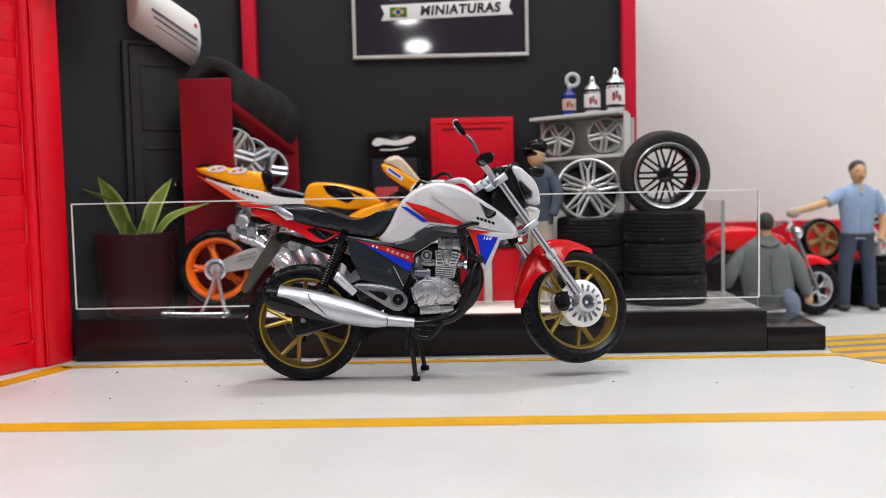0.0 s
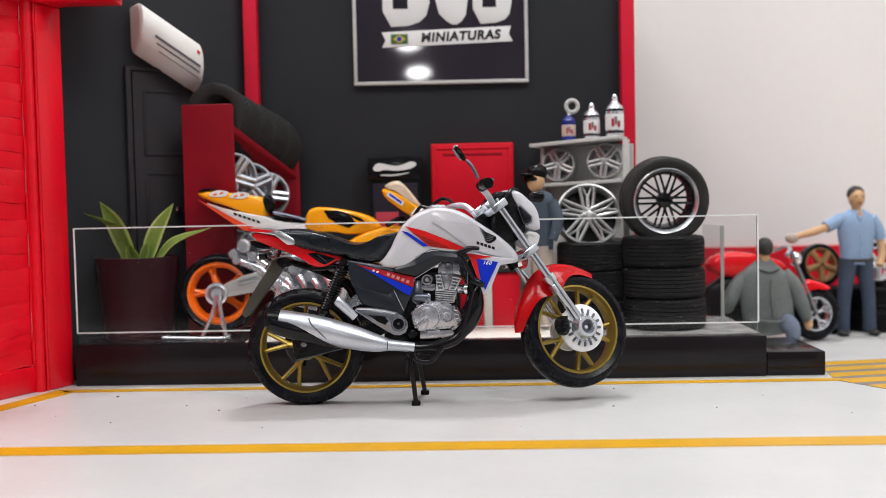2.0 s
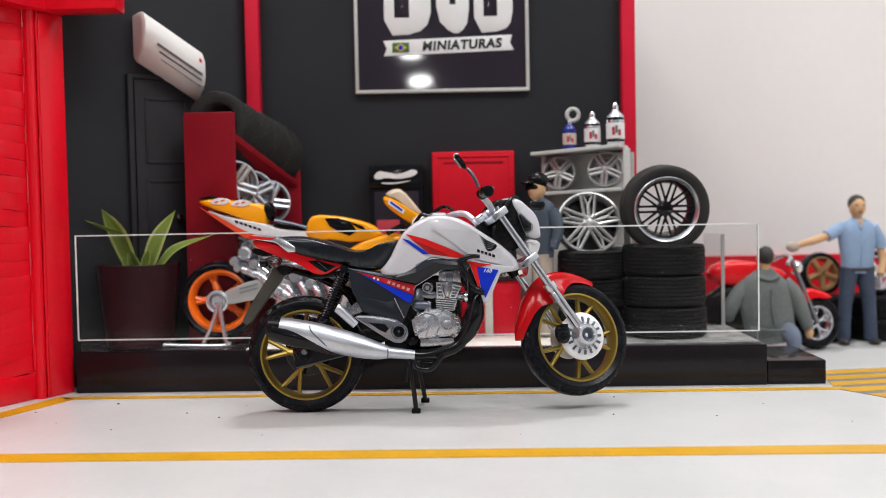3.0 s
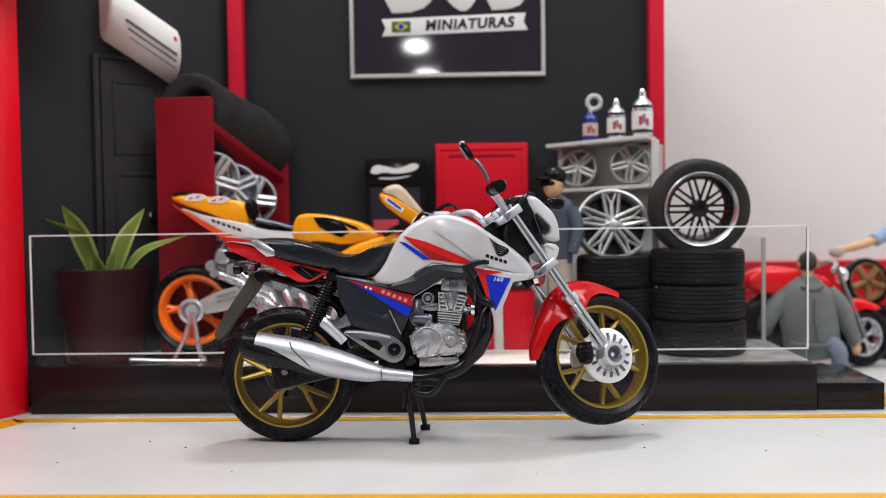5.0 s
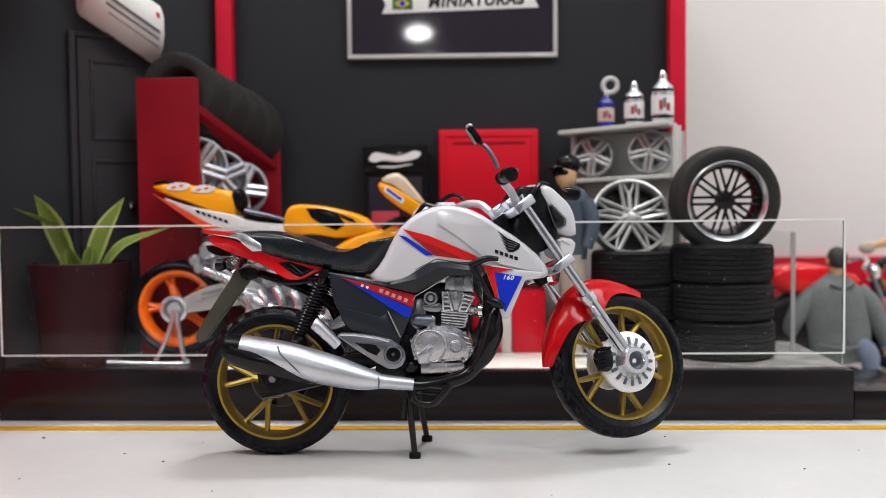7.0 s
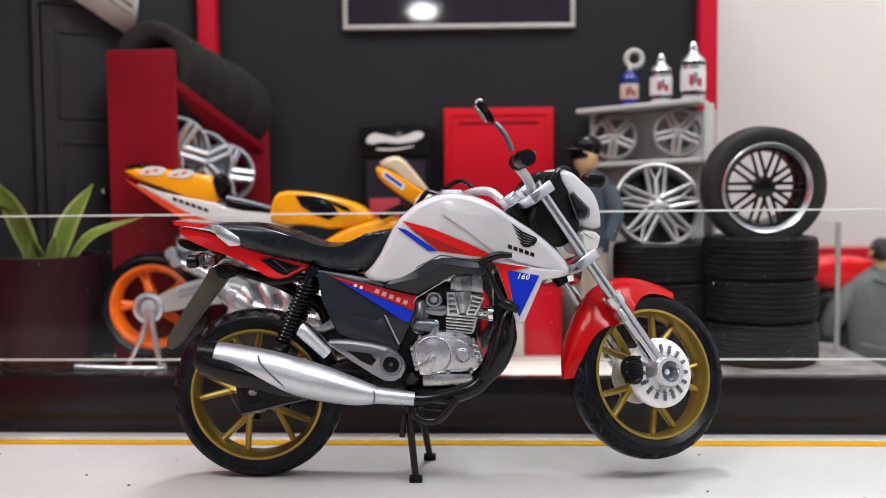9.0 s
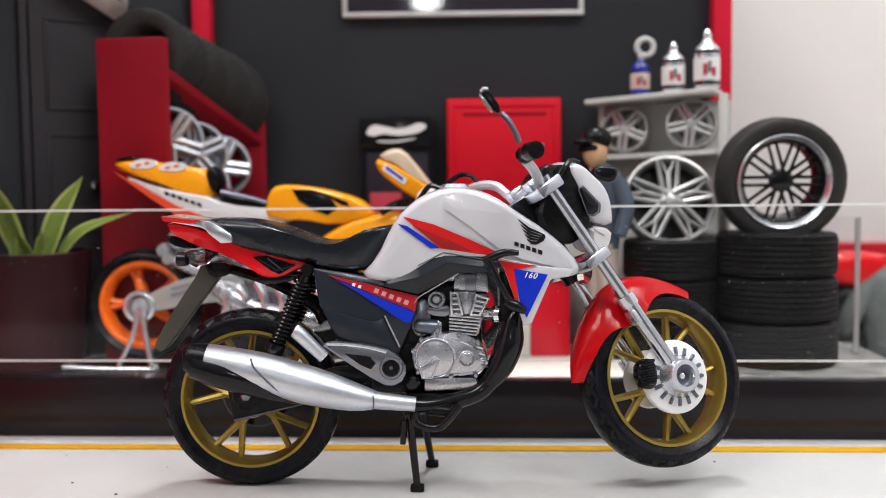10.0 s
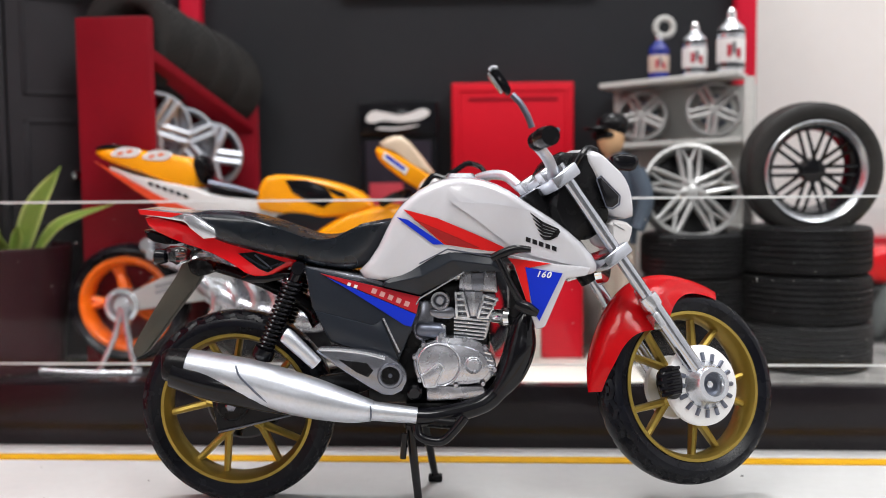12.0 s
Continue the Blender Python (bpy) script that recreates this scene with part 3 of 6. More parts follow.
for sx, sz in ((-3.10, 4.40), (-0.62, 3.90)):
    part("screw", lathe([(0.01, -0.60), (0.05, -0.60), (0.06, -0.57), (0.06, -0.5), (0.01, -0.5)], 12, Matrix.Translation((sx, 0, sz))), M_BLACK, bike)

part("seat_rail", prism([(-1.72, 3.90), (-1.10, 3.80), (-0.70, 3.72), (-0.42, 3.62), (-0.46, 3.50), (-1.2, 3.68), (-1.70, 3.78)], -0.66, 0.66, 0.02), M_HANGER, bike, "grey textured seat rail")
# fuel tank
tank_bm = pillow([(-0.34, 4.58), (-0.16, 4.84), (0.18, 5.10), (0.58, 5.24), (1.02, 5.22), (1.42, 5.08), (1.80, 4.82), (2.30, 4.50), (2.74, 4.10), (2.90, 3.80), (2.74, 3.70), (2.50, 3.72), (2.0, 3.92), (1.50, 4.06),
                  (1.20, 4.05), (0.42, 4.08), (0.05, 3.88), (-0.35, 3.62), (-0.92, 3.72), (-0.60, 4.05)], 0.80, steps=((1.0, 0.87), (0.985, 0.92), (0.92, 0.965), (0.74, 0.99), (0.4, 1.0)), turns=1, toward=(1.0, 4.3))
tank_tree = BVHTree.FromBMesh(tank_bm)
tank = part("fuel_tank", tank_bm, M_WHITE, bike, "pearl white fuel tank", 50)
part("filler_cap", lathe([(0.02, -0.06), (0.22, -0.06), (0.24, 0), (0.2, 0.05), (0.02, 0.06)], 24, at(0.75, 0, 5.24) @ UPRIGHT), M_SILVER, tank)


def cling(outline, tree, gap=0.018, depth=1.4, cuts=4):
    """A thin sheet of that outline in x-z, laid on a body's near side."""
    b = bmesh.new()
    b.faces.new([b.verts.new((x, -depth, z)) for x, z in outline])
    bmesh.ops.triangulate(b, faces=b.faces[:])
    for _ in range(cuts):
        long_edges = [e for e in b.edges if e.calc_length() > 0.09]
        if not long_edges:
            break
        bmesh.ops.subdivide_edges(b, edges=long_edges, cuts=1)
        bmesh.ops.triangulate(b, faces=b.faces[:])
    last = -0.75
    for v in b.verts:
        hit = tree.ray_cast(Vector((v.co.x, -depth - 1, v.co.z)), Vector((0, 1, 0)))
        if hit[0] is not None and hit[0].y < 0:
            last = hit[0].y
            v.co.y = last - gap
        else:
            v.co.y = last - gap
    return b


part("red_stripe", cling([(-0.12, 4.76), (0.40, 4.62), (0.98, 4.37), (1.62, 4.07), (1.15, 4.12), (0.50, 4.22)], tank_tree), M_DECALRED, tank, "red flash on the tank")
part("red_shade", cling([(0.02, 4.62), (0.62, 4.36), (1.05, 4.16), (0.55, 4.22)], tank_tree, 0.026), material("dark_red_decal", (0.34, 0.012, 0.012), 0.25, coat=0.3), tank, "darker red lower flash")
part("blue_stripe", cling([(-0.22, 4.64), (-0.05, 4.60), (0.50, 4.22), (0.34, 4.22)], tank_tree, 0.022), M_BLUE, tank, "blue flash on the tank")
panel_bm = cling([(0.60, 4.87), (1.00, 4.59), (1.54, 4.16), (1.90, 4.02), (2.66, 3.84), (2.62, 4.10), (2.26, 4.46), (1.82, 4.72), (1.22, 4.84)], tank_tree, 0.035, cuts=5)
bmesh.ops.solidify(panel_bm, geom=panel_bm.faces[:], thickness=0.03)
part("side_scoop", panel_bm, M_WHITE, tank, "raised white side panel", 50)
# wing badge, as plain feathers and small blocks
for i in range(5):
    a, e = Vector((1.80 + 0.035 * i, 4.70 - 0.082 * i)), Vector((2.24 - 0.02 * i, 4.43 - 0.030 * i))
    c = (a + e) / 2 + Vector((-0.045, -0.035))
    part("badge_feather", cling([(a.x, a.y), (c.x + 0.02, c.y + 0.024), (e.x, e.y + 0.012), (e.x + 0.01, e.y - 0.012), (c.x, c.y - 0.014), (a.x + 0.015, a.y - 0.03)], tank_tree, 0.046, cuts=3), M_DECALBLACK, tank)
part("badge_feather", cling([(2.22, 4.45), (2.26, 4.40), (2.22, 4.33), (2.10, 4.27), (1.98, 4.28), (2.10, 4.31)], tank_tree, 0.046, cuts=3), M_DECALBLACK, tank)
for i in range(5):
    x, z = 1.74 + i * 0.098, 4.33 - i * 0.034
    part("badge_block", cling([(x, z), (x + 0.07, z - 0.025), (x + 0.067, z - 0.095), (x - 0.003, z - 0.07)], tank_tree, 0.046, cuts=1), M_DECALBLACK, tank)

# side covers and the tank shroud
def facets(rings):
    """A closed body from outlines of equal length, given from the near side to the far side."""
    b = bmesh.new()
    vs = [[b.verts.new(q) for q in ring] for ring in rings]
    n = len(vs[0])
    for r0, r1 in zip(vs, vs[1:]):
        for k in range(n):
            b.faces.new((r0[k], r0[(k + 1) % n], r1[(k + 1) % n], r1[k]))
    b.faces.new(vs[-1])
    return b, vs


cb, cv = facets([[(x, y, z) for x, z in ((-0.42, 3.66), (0.12, 3.93), (0.55, 4.14), (1.24, 4.02), (1.38, 3.80), (0.80, 3.80), (0.12, 3.44), (-0.46, 3.585))] for y in (-0.78, -0.4, 0.78)])
crest = [cb.verts.new((x, -0.86, z)) for x, z in ((-0.36, 3.63), (0.16, 3.74), (0.62, 3.98), (1.22, 3.90))]
ring = cv[0]
for loop in ((ring[0], ring[1], crest[1], crest[0]), (ring[1], ring[2], crest[2], crest[1]), (ring[2], ring[3], crest[3], crest[2]), (ring[3], ring[4], crest[3]), (ring[4], ring[5], crest[2], crest[3]),
             (ring[5], ring[6], crest[1], crest[2]), (ring[6], ring[7], crest[0], crest[1]), (ring[7], ring[0], crest[0])):
    cb.faces.new(loop)
bmesh.ops.recalc_face_normals(cb, faces=cb.faces[:])
bmesh.ops.bevel(cb, geom=cb.edges[:], offset=0.012, segments=1, affect="EDGES")
fcover = part("frame_cover", cb, M_GREY, bike, "dark grey angular frame cover", 12)
# Metal bars laid on the cover's edges in place of highlights.
part("cover_edge", tube([(0.12, -0.795, 3.93), (0.55, -0.795, 4.145), (1.24, -0.795, 4.025)], 0.014, 6, 0), M_GUN, fcover, "thin bright bar for the edge highlight")
part("cover_edge", tube([(0.80, -0.795, 3.795), (0.12, -0.795, 3.395), (0.06, -0.795, 3.30)], 0.014, 6, 0), M_SILVER, fcover)
side_pts = [(-1.66, 3.88), (-0.55, 3.60), (0.14, 3.43), (0.09, 3.14), (-0.24, 2.36), (-0.42, 2.42), (-1.30, 2.72), (-1.56, 3.26)]
side = part("side_panel", prism(side_pts, -0.72, 0.72, 0.05), M_GREY, bike, "dark grey side panel")
part("facet", prism([(-1.52, 3.22), (-0.62, 2.98), (-0.47, 3.06), (-0.22, 2.44), (-0.42, 2.44), (-1.26, 2.74)], -0.755, -0.70, 0.02), M_GREY, side)
part("red_stripe", prism([(-1.40, 3.78), (-0.55, 3.575), (0.12, 3.41), (0.06, 3.15), (-1.28, 3.725)], -0.742, -0.70), material("dull_red_decal", (0.40, 0.012, 0.022), 0.35, spec=0.25, vary=0.10), side, "dull red stripe")
part("blue_stripe", prism([(-1.30, 3.72), (0.055, 3.14), (-0.02, 2.95), (-0.12, 2.97), (-0.50, 3.22), (-0.98, 3.53)], -0.742, -0.70), M_BLUE, side, "blue stripe")
part("edge_line", prism([(-0.46, 3.08), (-0.435, 3.09), (-0.19, 2.56), (-0.215, 2.55)], -0.762, -0.72), M_SILVER, side, "silver edge line")
for i in range(5):
    x, z = -0.60 + i * 0.125, 3.555 - i * 0.050
    part("name_bar", prism([(x, z), (x + 0.070, z - 0.028), (x + 0.036, z - 0.100), (x - 0.034, z - 0.072)], -0.748, -0.735), M_DECALPALE, side, "plain pale bar")
for i in range(2):
    x = -0.98 + i * 0.1
    part("name_bar", prism([(x, 3.645 - i * 0.035), (x + 0.05, 3.63 - i * 0.035), (x + 0.03, 3.58 - i * 0.035), (x - 0.02, 3.595 - i * 0.035)], -0.748, -0.735), M_DECALWHITE, side)

for sy in (-1, 1):
    y0, y1 = (-0.94, -0.84) if sy < 0 else (0.84, 0.94)
    sh = part("tank_shroud", prism([(1.42, 4.08), (2.16, 3.92), (2.72, 3.86), (2.66, 3.74), (2.34, 3.70), (2.02, 2.96), (1.88, 2.92), (1.76, 3.30), (1.54, 3.92)], y0, y1, 0.035), M_WHITE, bike, "white tank shroud")
    if sy < 0:
        part("red_panel", prism([(1.46, 4.02), (2.10, 3.93), (1.74, 3.86), (1.80, 3.30), (1.74, 3.36), (1.56, 3.90)], -0.962, -0.93), M_DECALRED, sh, "red decal")
        part("blue_panel", prism([(1.72, 3.88), (2.28, 3.78), (1.93, 3.06), (1.83, 3.26)], -0.966, -0.93), M_BLUE, sh, "blue decal")
        part("numerals", letters("160", 0.13, at(1.99, -0.972, 3.765, 0, 6, 0), 0.003, 0.30, 1.18, 0.0032), M_DECALWHITE, sh, "white number 160")
brk = part("crash_bracket", tube([(1.22, -0.98, 4.02), (1.40, -1.02, 4.10), (1.58, -1.05, 4.16), (1.80, -1.06, 4.15)], [0.06, 0.070, 0.065, 0.045], 10, 4), M_BLACK, bike, "glossy black crash bracket")
part("strut", tube([(1.30, -1.0, 4.04), (1.38, -1.02, 3.88), (1.50, -1.02, 3.62), (1.66, -0.98, 3.32)], 0.052, 10, 4), M_BLACK, brk)
part("clip", tube([(1.58, -0.97, 3.34), (1.74, -0.99, 3.26), (1.90, -0.98, 3.18)], [0.08, 0.10, 0.06], 12, 3), M_BLACK, brk)
part("radiator_panel", box(1.50, 1.75, -0.55, 0.55, 2.9, 3.8, 0.05), M_MATT, bike)

# engine
case_bm = prism(rounded([(-0.02, 2.42), (0.12, 2.64), (0.42, 2.75), (0.72, 2.77), (0.98, 2.70), (1.16, 2.58), (1.30, 2.32), (1.27, 2.20), (1.10, 2.03), (0.22, 1.99), (0.04, 2.12)], turns=1), -0.64, 0.62, 0.05)
case = part("engine_case", case_bm, M_ENGINE, bike, "cast aluminium engine case")
part("side_cover", prism(rounded([(0.04, 2.40), (0.16, 2.58), (0.42, 2.68), (0.72, 2.66), (0.98, 2.58), (1.12, 2.46), (1.19, 2.30), (1.16, 2.20), (1.04, 2.09), (0.26, 2.06), (0.10, 2.16)], turns=1), -0.74, -0.6, 0.035), M_ENGINE, case)
C0 = Matrix.Translation((0.40, 0, 2.36))
part("clutch_cover", lathe([(0.01, -0.80), (0.27, -0.80), (0.305, -0.785), (0.32, -0.75), (0.32, -0.6), (0.01, -0.6)], 48, C0), M_ENGINE, case)
part("cover_rim", lathe([(0.315, -0.79), (0.33, -0.805), (0.345, -0.79), (0.35, -0.7), (0.315, -0.7)], 48, C0, True), M_SILVER, case, "raised bright rim")
vee = [(0.13, 2.20), (0.40, 2.40), (0.48, 2.33), (0.34, 2.03), (0.18, 2.03)]
part("kick_boss", prism(vee, -0.83, -0.78, 0.015), M_ENGINE, case)
for a, e in zip(vee, vee[1:] + vee[:1]):
    part("boss_edge", tube([(a[0], -0.83, a[1]), (e[0], -0.83, e[1])], 0.018, 6, 0), M_SILVER, case)
part("oil_cap", lathe([(0.01, -0.80), (0.09, -0.80), (0.11, -0.78), (0.115, -0.6), (0.01, -0.6)], 28, Matrix.Translation((0.93, 0, 2.35))), M_ENGINE, case)
part("cap_rim", lathe([(0.11, -0.775), (0.12, -0.79), (0.135, -0.775), (0.135, -0.7), (0.11, -0.7)], 28, Matrix.Translation((0.93, 0, 2.35)), True), M_SILVER, case)
part("sump", prism([(0.20, 2.0), (1.08, 2.0), (1.12, 1.88), (0.98, 1.80), (0.20, 1.76)], -0.66, 0.5, 0.03), M_ENGINE, case)
for k in range(4):
    part("rib", tube([(1.10 + 0.035 * k, -0.70, 2.54 - 0.115 * k), (1.20 + 0.025 * k, -0.66, 2.50 - 0.105 * k)], 0.024, 6, 0), M_SILVER, case)
for bx, bz in ((0.02, 2.46), (0.16, 2.66), (0.44, 2.80), (0.80, 2.74), (1.12, 2.60), (1.26, 2.26), (1.08, 2.04), (0.66, 2.02), (0.10, 2.10)):
    part("bolt", lathe([(0.01, -0.715), (0.03, -0.715), (0.042, -0.69), (0.046, -0.6), (0.01, -0.6)], 10, Matrix.Translation((bx, 0, bz))), M_ENGINE, case)
part("breather", tube([(0.42, -0.55, 2.70), (0.44, -0.56, 2.86), (0.47, -0.55, 2.95)], [0.10, 0.075, 0.05], 12, 3), M_SILVER, case)
part("drain_boss", lathe([(0.01, -0.80), (0.08, -0.80), (0.12, -0.76), (0.13, -0.5), (0.01, -0.5)], 24, Matrix.Translation((0.02, 0, 1.92))), M_BLACK, case)
cyl = part("cylinder", prism([(0.64, 3.46), (1.30, 3.40), (1.14, 2.68), (0.66, 2.70)], -0.40, 0.40, 0.03), M_ENGINE, bike, "cast cylinder with cooling fins")
for i in range(6):
    z = 2.745 + i * 0.058
    k = i / 5
    part("fin", prism([(0.63, z), (1.10 + 0.07 * k, z - 0.05), (1.10 + 0.07 * k, z - 0.018), (0.63, z + 0.032)], -0.54, 0.47, 0.006), M_SILVER, cyl)
part("barrel_plate", prism([(0.79, 3.46), (1.10, 3.45), (1.0, 3.06), (0.89, 3.06)], -0.50, -0.3, 0.02), M_ENGINE, cyl)
part("barrel_ridge", prism([(0.90, 3.46), (0.97, 3.46), (0.955, 3.08), (0.935, 3.08)], -0.53, -0.45, 0.012), M_SILVER, cyl)
for pa, pb, pc, pd in (((0.645, 3.46), (0.79, 3.46), (0.885, 3.06), (0.66, 3.06)), ((1.09, 3.42), (1.33, 3.35), (1.17, 3.05), (0.985, 3.05))):
    mixp = lambda p, q, f: (p[0] + (q[0] - p[0]) * f, p[1] + (q[1] - p[1]) * f)
    for p, q in ((pa, pd), (pb, pc)):
        d = 0.04 if p is pa else -0.04
        part("ladder_rail", prism([p, (p[0] + d, p[1]), (q[0] + d, q[1]), q] if d > 0 else [(p[0] + d, p[1]), p, q, (q[0] + d, q[1])], -0.56, -0.38, 0.008), M_SILVER, cyl)
    for r in range(5):
        f = r / 4 * 0.92
        a, e = mixp(pa, pd, f), mixp(pb, pc, f)
        part("rung", prism([a, e, (e[0], e[1] - 0.042), (a[0], a[1] - 0.042)], -0.555, -0.38, 0.008), M_SILVER, cyl)
head = part("cylinder_head", prism([(0.74, 3.78), (1.30, 3.78), (1.33, 3.42), (0.70, 3.46)], -0.46, 0.46, 0.045), M_ENGINE, bike, "grey aluminium cylinder head")
part("head_cap", prism([(0.90, 3.76), (1.12, 3.76), (1.09, 3.46), (0.92, 3.46)], -0.50, -0.4, 0.02), M_HANGER, head)
part("intake_boss", lathe([(0.085, -0.56), (0.105, -0.60), (0.14, -0.60), (0.155, -0.56), (0.155, 0.3), (0.085, 0.3)], 32, Matrix.Translation((0.42, 0, 3.33)), True), M_ENGINE, head)
part("boss_core", lathe([(0.01, -0.60), (0.05, -0.60), (0.072, -0.57), (0.075, -0.4), (0.01, -0.4)], 24, Matrix.Translation((0.42, 0, 3.33))), M_SILVER, head)
part("boss_well", lathe([(0.01, -0.52), (0.10, -0.52), (0.10, 0.2), (0.01, 0.2)], 24, Matrix.Translation((0.42, 0, 3.33))), M_GUN, head)
part("intake_neck", prism(rounded([(0.22, 3.20), (0.40, 3.18), (0.66, 3.24), (0.66, 3.02), (0.30, 3.04)], turns=1), -0.52, 0.3, 0.04), M_HANGER, head)
part("starter_motor", tube([(0.06, -0.52, 2.87), (0.10, -0.53, 2.87), (0.44, -0.53, 2.85), (0.50, -0.53, 2.85)], [0.10, 0.125, 0.125, 0.08], 16, 0), M_GUN, bike, "gunmetal starter motor")
part("carburettor", prism(rounded([(0.02, 3.30), (0.28, 3.36), (0.34, 3.02), (0.30, 2.70), (0.06, 2.66), (-0.06, 2.9)], turns=1), -0.50, 0.4, 0.05), M_HANGER, bike, "grey cast carburettor")
part("port_flange", lathe([(0.05, -0.10), (0.13, -0.10), (0.15, -0.02), (0.11, 0.05), (0.10, 0.28), (0.05, 0.28)], 24, at(1.44, -0.50, 3.06, 0, 0, 62)), M_CHROME, bike, "bright exhaust flange")
part("frame_block", box(-0.5, 1.2, -0.38, 0.38, 2.3, 3.6, 0.1), M_MATT, bike, "dark inner frame")
part("frame_block", box(-0.75, 0.25, -0.40, 0.40, 1.66, 2.6, 0.1), M_MATT, bike, "dark inner frame")
part("downtube", tube([(1.95, 0, 3.9), (1.72, 0, 3.1), (1.50, 0, 2.2), (1.10, 0, 1.72), (0.2, 0, 1.62)], 0.16, 12, 5), M_BLACK, bike)

# exhaust
hdr = part("exhaust_pipe", tube([(1.38, -0.34, 3.05), (1.56, -0.42, 3.0), (1.66, -0.48, 2.72), (1.60, -0.54, 2.36), (1.40, -0.58, 2.02), (1.16, -0.62, 1.76), (0.80, -0.68, 1.63), (0.30, -0.76, 1.55), (-0.1, -0.86, 1.58)],
                              0.145, 16, 6), M_BLACK, bike, "black exhaust header pipe")
part("heat_guard", tube([(1.84, -0.55, 3.20), (1.72, -0.60, 2.95), (1.66, -0.62, 2.6), (1.52, -0.64, 2.2), (1.30, -0.66, 1.88)], [0.09, 0.17, 0.24, 0.21, 0.13], 14, 5), M_BLACK, hdr)
mf = part("muffler", tube([(-3.50, -1.02, 2.40), (-3.30, -1.02, 2.36), (-2.49, -1.03, 2.18), (-1.65, -1.02, 1.94), (-1.00, -0.98, 1.76), (-0.66, -0.94, 1.69), (-0.60, -0.93, 1.68), (0.06, -0.90, 1.60)],
                          [0.27, 0.295, 0.33, 0.32, 0.245, 0.17, 0.15, 0.125], 32, 6), M_MUFFLER, bike, "brushed silver muffler", 60)
part("end_cap", tube([(-3.78, -1.01, 2.44), (-3.74, -1.01, 2.44), (-3.56, -1.02, 2.41), (-3.42, -1.02, 2.385)], [0.14, 0.24, 0.275, 0.296], 28, 4), M_MATT, mf, "black muffler end cap")
part("under_guard", tube([(-3.60, -1.07, 2.34), (-3.1, -1.10, 2.19), (-2.5, -1.05, 2.03), (-1.9, -0.97, 1.86), (-1.3, -0.92, 1.70)], [0.255, 0.275, 0.27, 0.225, 0.10], 24, 5), M_BLACK, mf, "black lower shell")
part("seam", tube([(-2.62, -1.29, 2.46), (-2.56, -1.355, 2.33), (-2.44, -1.368, 2.20), (-2.28, -1.355, 2.03), (-2.15, -1.29, 1.90)], 0.016, 6, 5), M_GUN, mf)
part("seam", tube([(-0.70, -0.95, 1.87), (-0.63, -1.095, 1.76), (-0.63, -1.095, 1.62), (-0.66, -0.98, 1.53)], 0.014, 6, 5), M_GUN, mf)

# passenger peg hanger
hang = part("footpeg_hanger", prism([(-1.50, 2.60), (-1.42, 2.66), (-1.10, 2.655), (-0.69, 2.60), (-0.39, 2.53), (-0.20, 2.40), (-0.10, 2.26), (-0.09, 2.12), (-0.16, 1.98), (-0.30, 1.91), (-0.46, 1.92), (-0.69, 2.05), (-1.03, 2.27)], -0.90, -0.74, 0.035), M_HANGER, bike, "grey cast footpeg hanger")
part("raised_edge", tube([(-1.42, -0.90, 2.63), (-1.08, -0.905, 2.62), (-0.69, -0.905, 2.565), (-0.42, -0.905, 2.49)], 0.03, 8, 3), M_SILVER, hang)
part("slot", prism([(-1.12, 2.47), (-0.70, 2.42), (-0.60, 2.30), (-0.68, 2.20), (-0.86, 2.28)], -0.915, -0.895), M_MATT, hang)
part("ring", lathe([(0.135, -0.92), (0.15, -0.95), (0.18, -0.95), (0.20, -0.92), (0.205, -0.85), (0.135, -0.85)], 36, Matrix.Translation((-0.34, 0, 2.22)), True), M_HANGER, hang)
part("pivot_core", lathe([(0.01, -0.925), (0.025, -0.925), (0.035, -0.91), (0.035, -0.8), (0.01, -0.8)], 16, Matrix.Translation((-0.34, 0, 2.22))), M_GUN, hang)
part("pivot", lathe([(0.01, -0.905), (0.135, -0.905), (0.14, -0.89), (0.14, -0.8), (0.01, -0.8)], 24, Matrix.Translation((-0.34, 0, 2.22))), M_MATT, hang)
part("footpeg", tube([(-1.93, -1.06, 2.90), (-1.86, -1.05, 2.84), (-1.46, -0.96, 2.42)], [0.10, 0.125, 0.105], 14, 3), M_MUFFLER, hang, "silver folded footpeg")
part("brake_pedal", tube([(0.05, -0.84, 1.52), (0.10, -0.92, 1.28), (0.42, -1.0, 1.22), (0.62, -1.02, 1.38), (0.80, -1.02, 1.60)], 0.07, 10, 5), M_BLACK, bike, "black brake pedal")
part("rider_footpeg", tube([(0.0, -0.75, 1.50), (0.65, -0.85, 1.46)], 0.10, 10, 0), M_MATT, bike)
part("engine_cradle", box(-0.15, 0.75, -0.5, 0.5, 1.42, 1.72, 0.08), M_MATT, bike)

# centre stand
std = part("centre_stand", tube([(-0.08, -0.5, 1.36), (-0.08, 0.5, 1.36)], 0.10, 12, 0), M_BLACK, bike, "black centre stand")
for sy, foot in ((-1, (0.06, -0.56, 0.07)), (1, (0.27, 0.90, 0.07))):
    part("leg", tube([(-0.08 + (0.14 if sy > 0 else 0), sy * 0.5, 1.42), foot], [0.075, 0.062], 10, 0), M_BLACK, std)
    part("foot", box(foot[0] - 0.12, foot[0] + 0.12, foot[1] - 0.09, foot[1] + 0.09, 0, 0.12, 0.03), M_MATT, std)
part("spring_stub", tube([(-0.15, -0.62, 1.25), (-0.18, -0.64, 0.85)], 0.05, 8, 0), M_BLACK, std)

# ---- front end, steered to the far side ----
FW = Vector((4.34, 0, 1.84))
RAKE = math.atan2(0.56, 0.83)
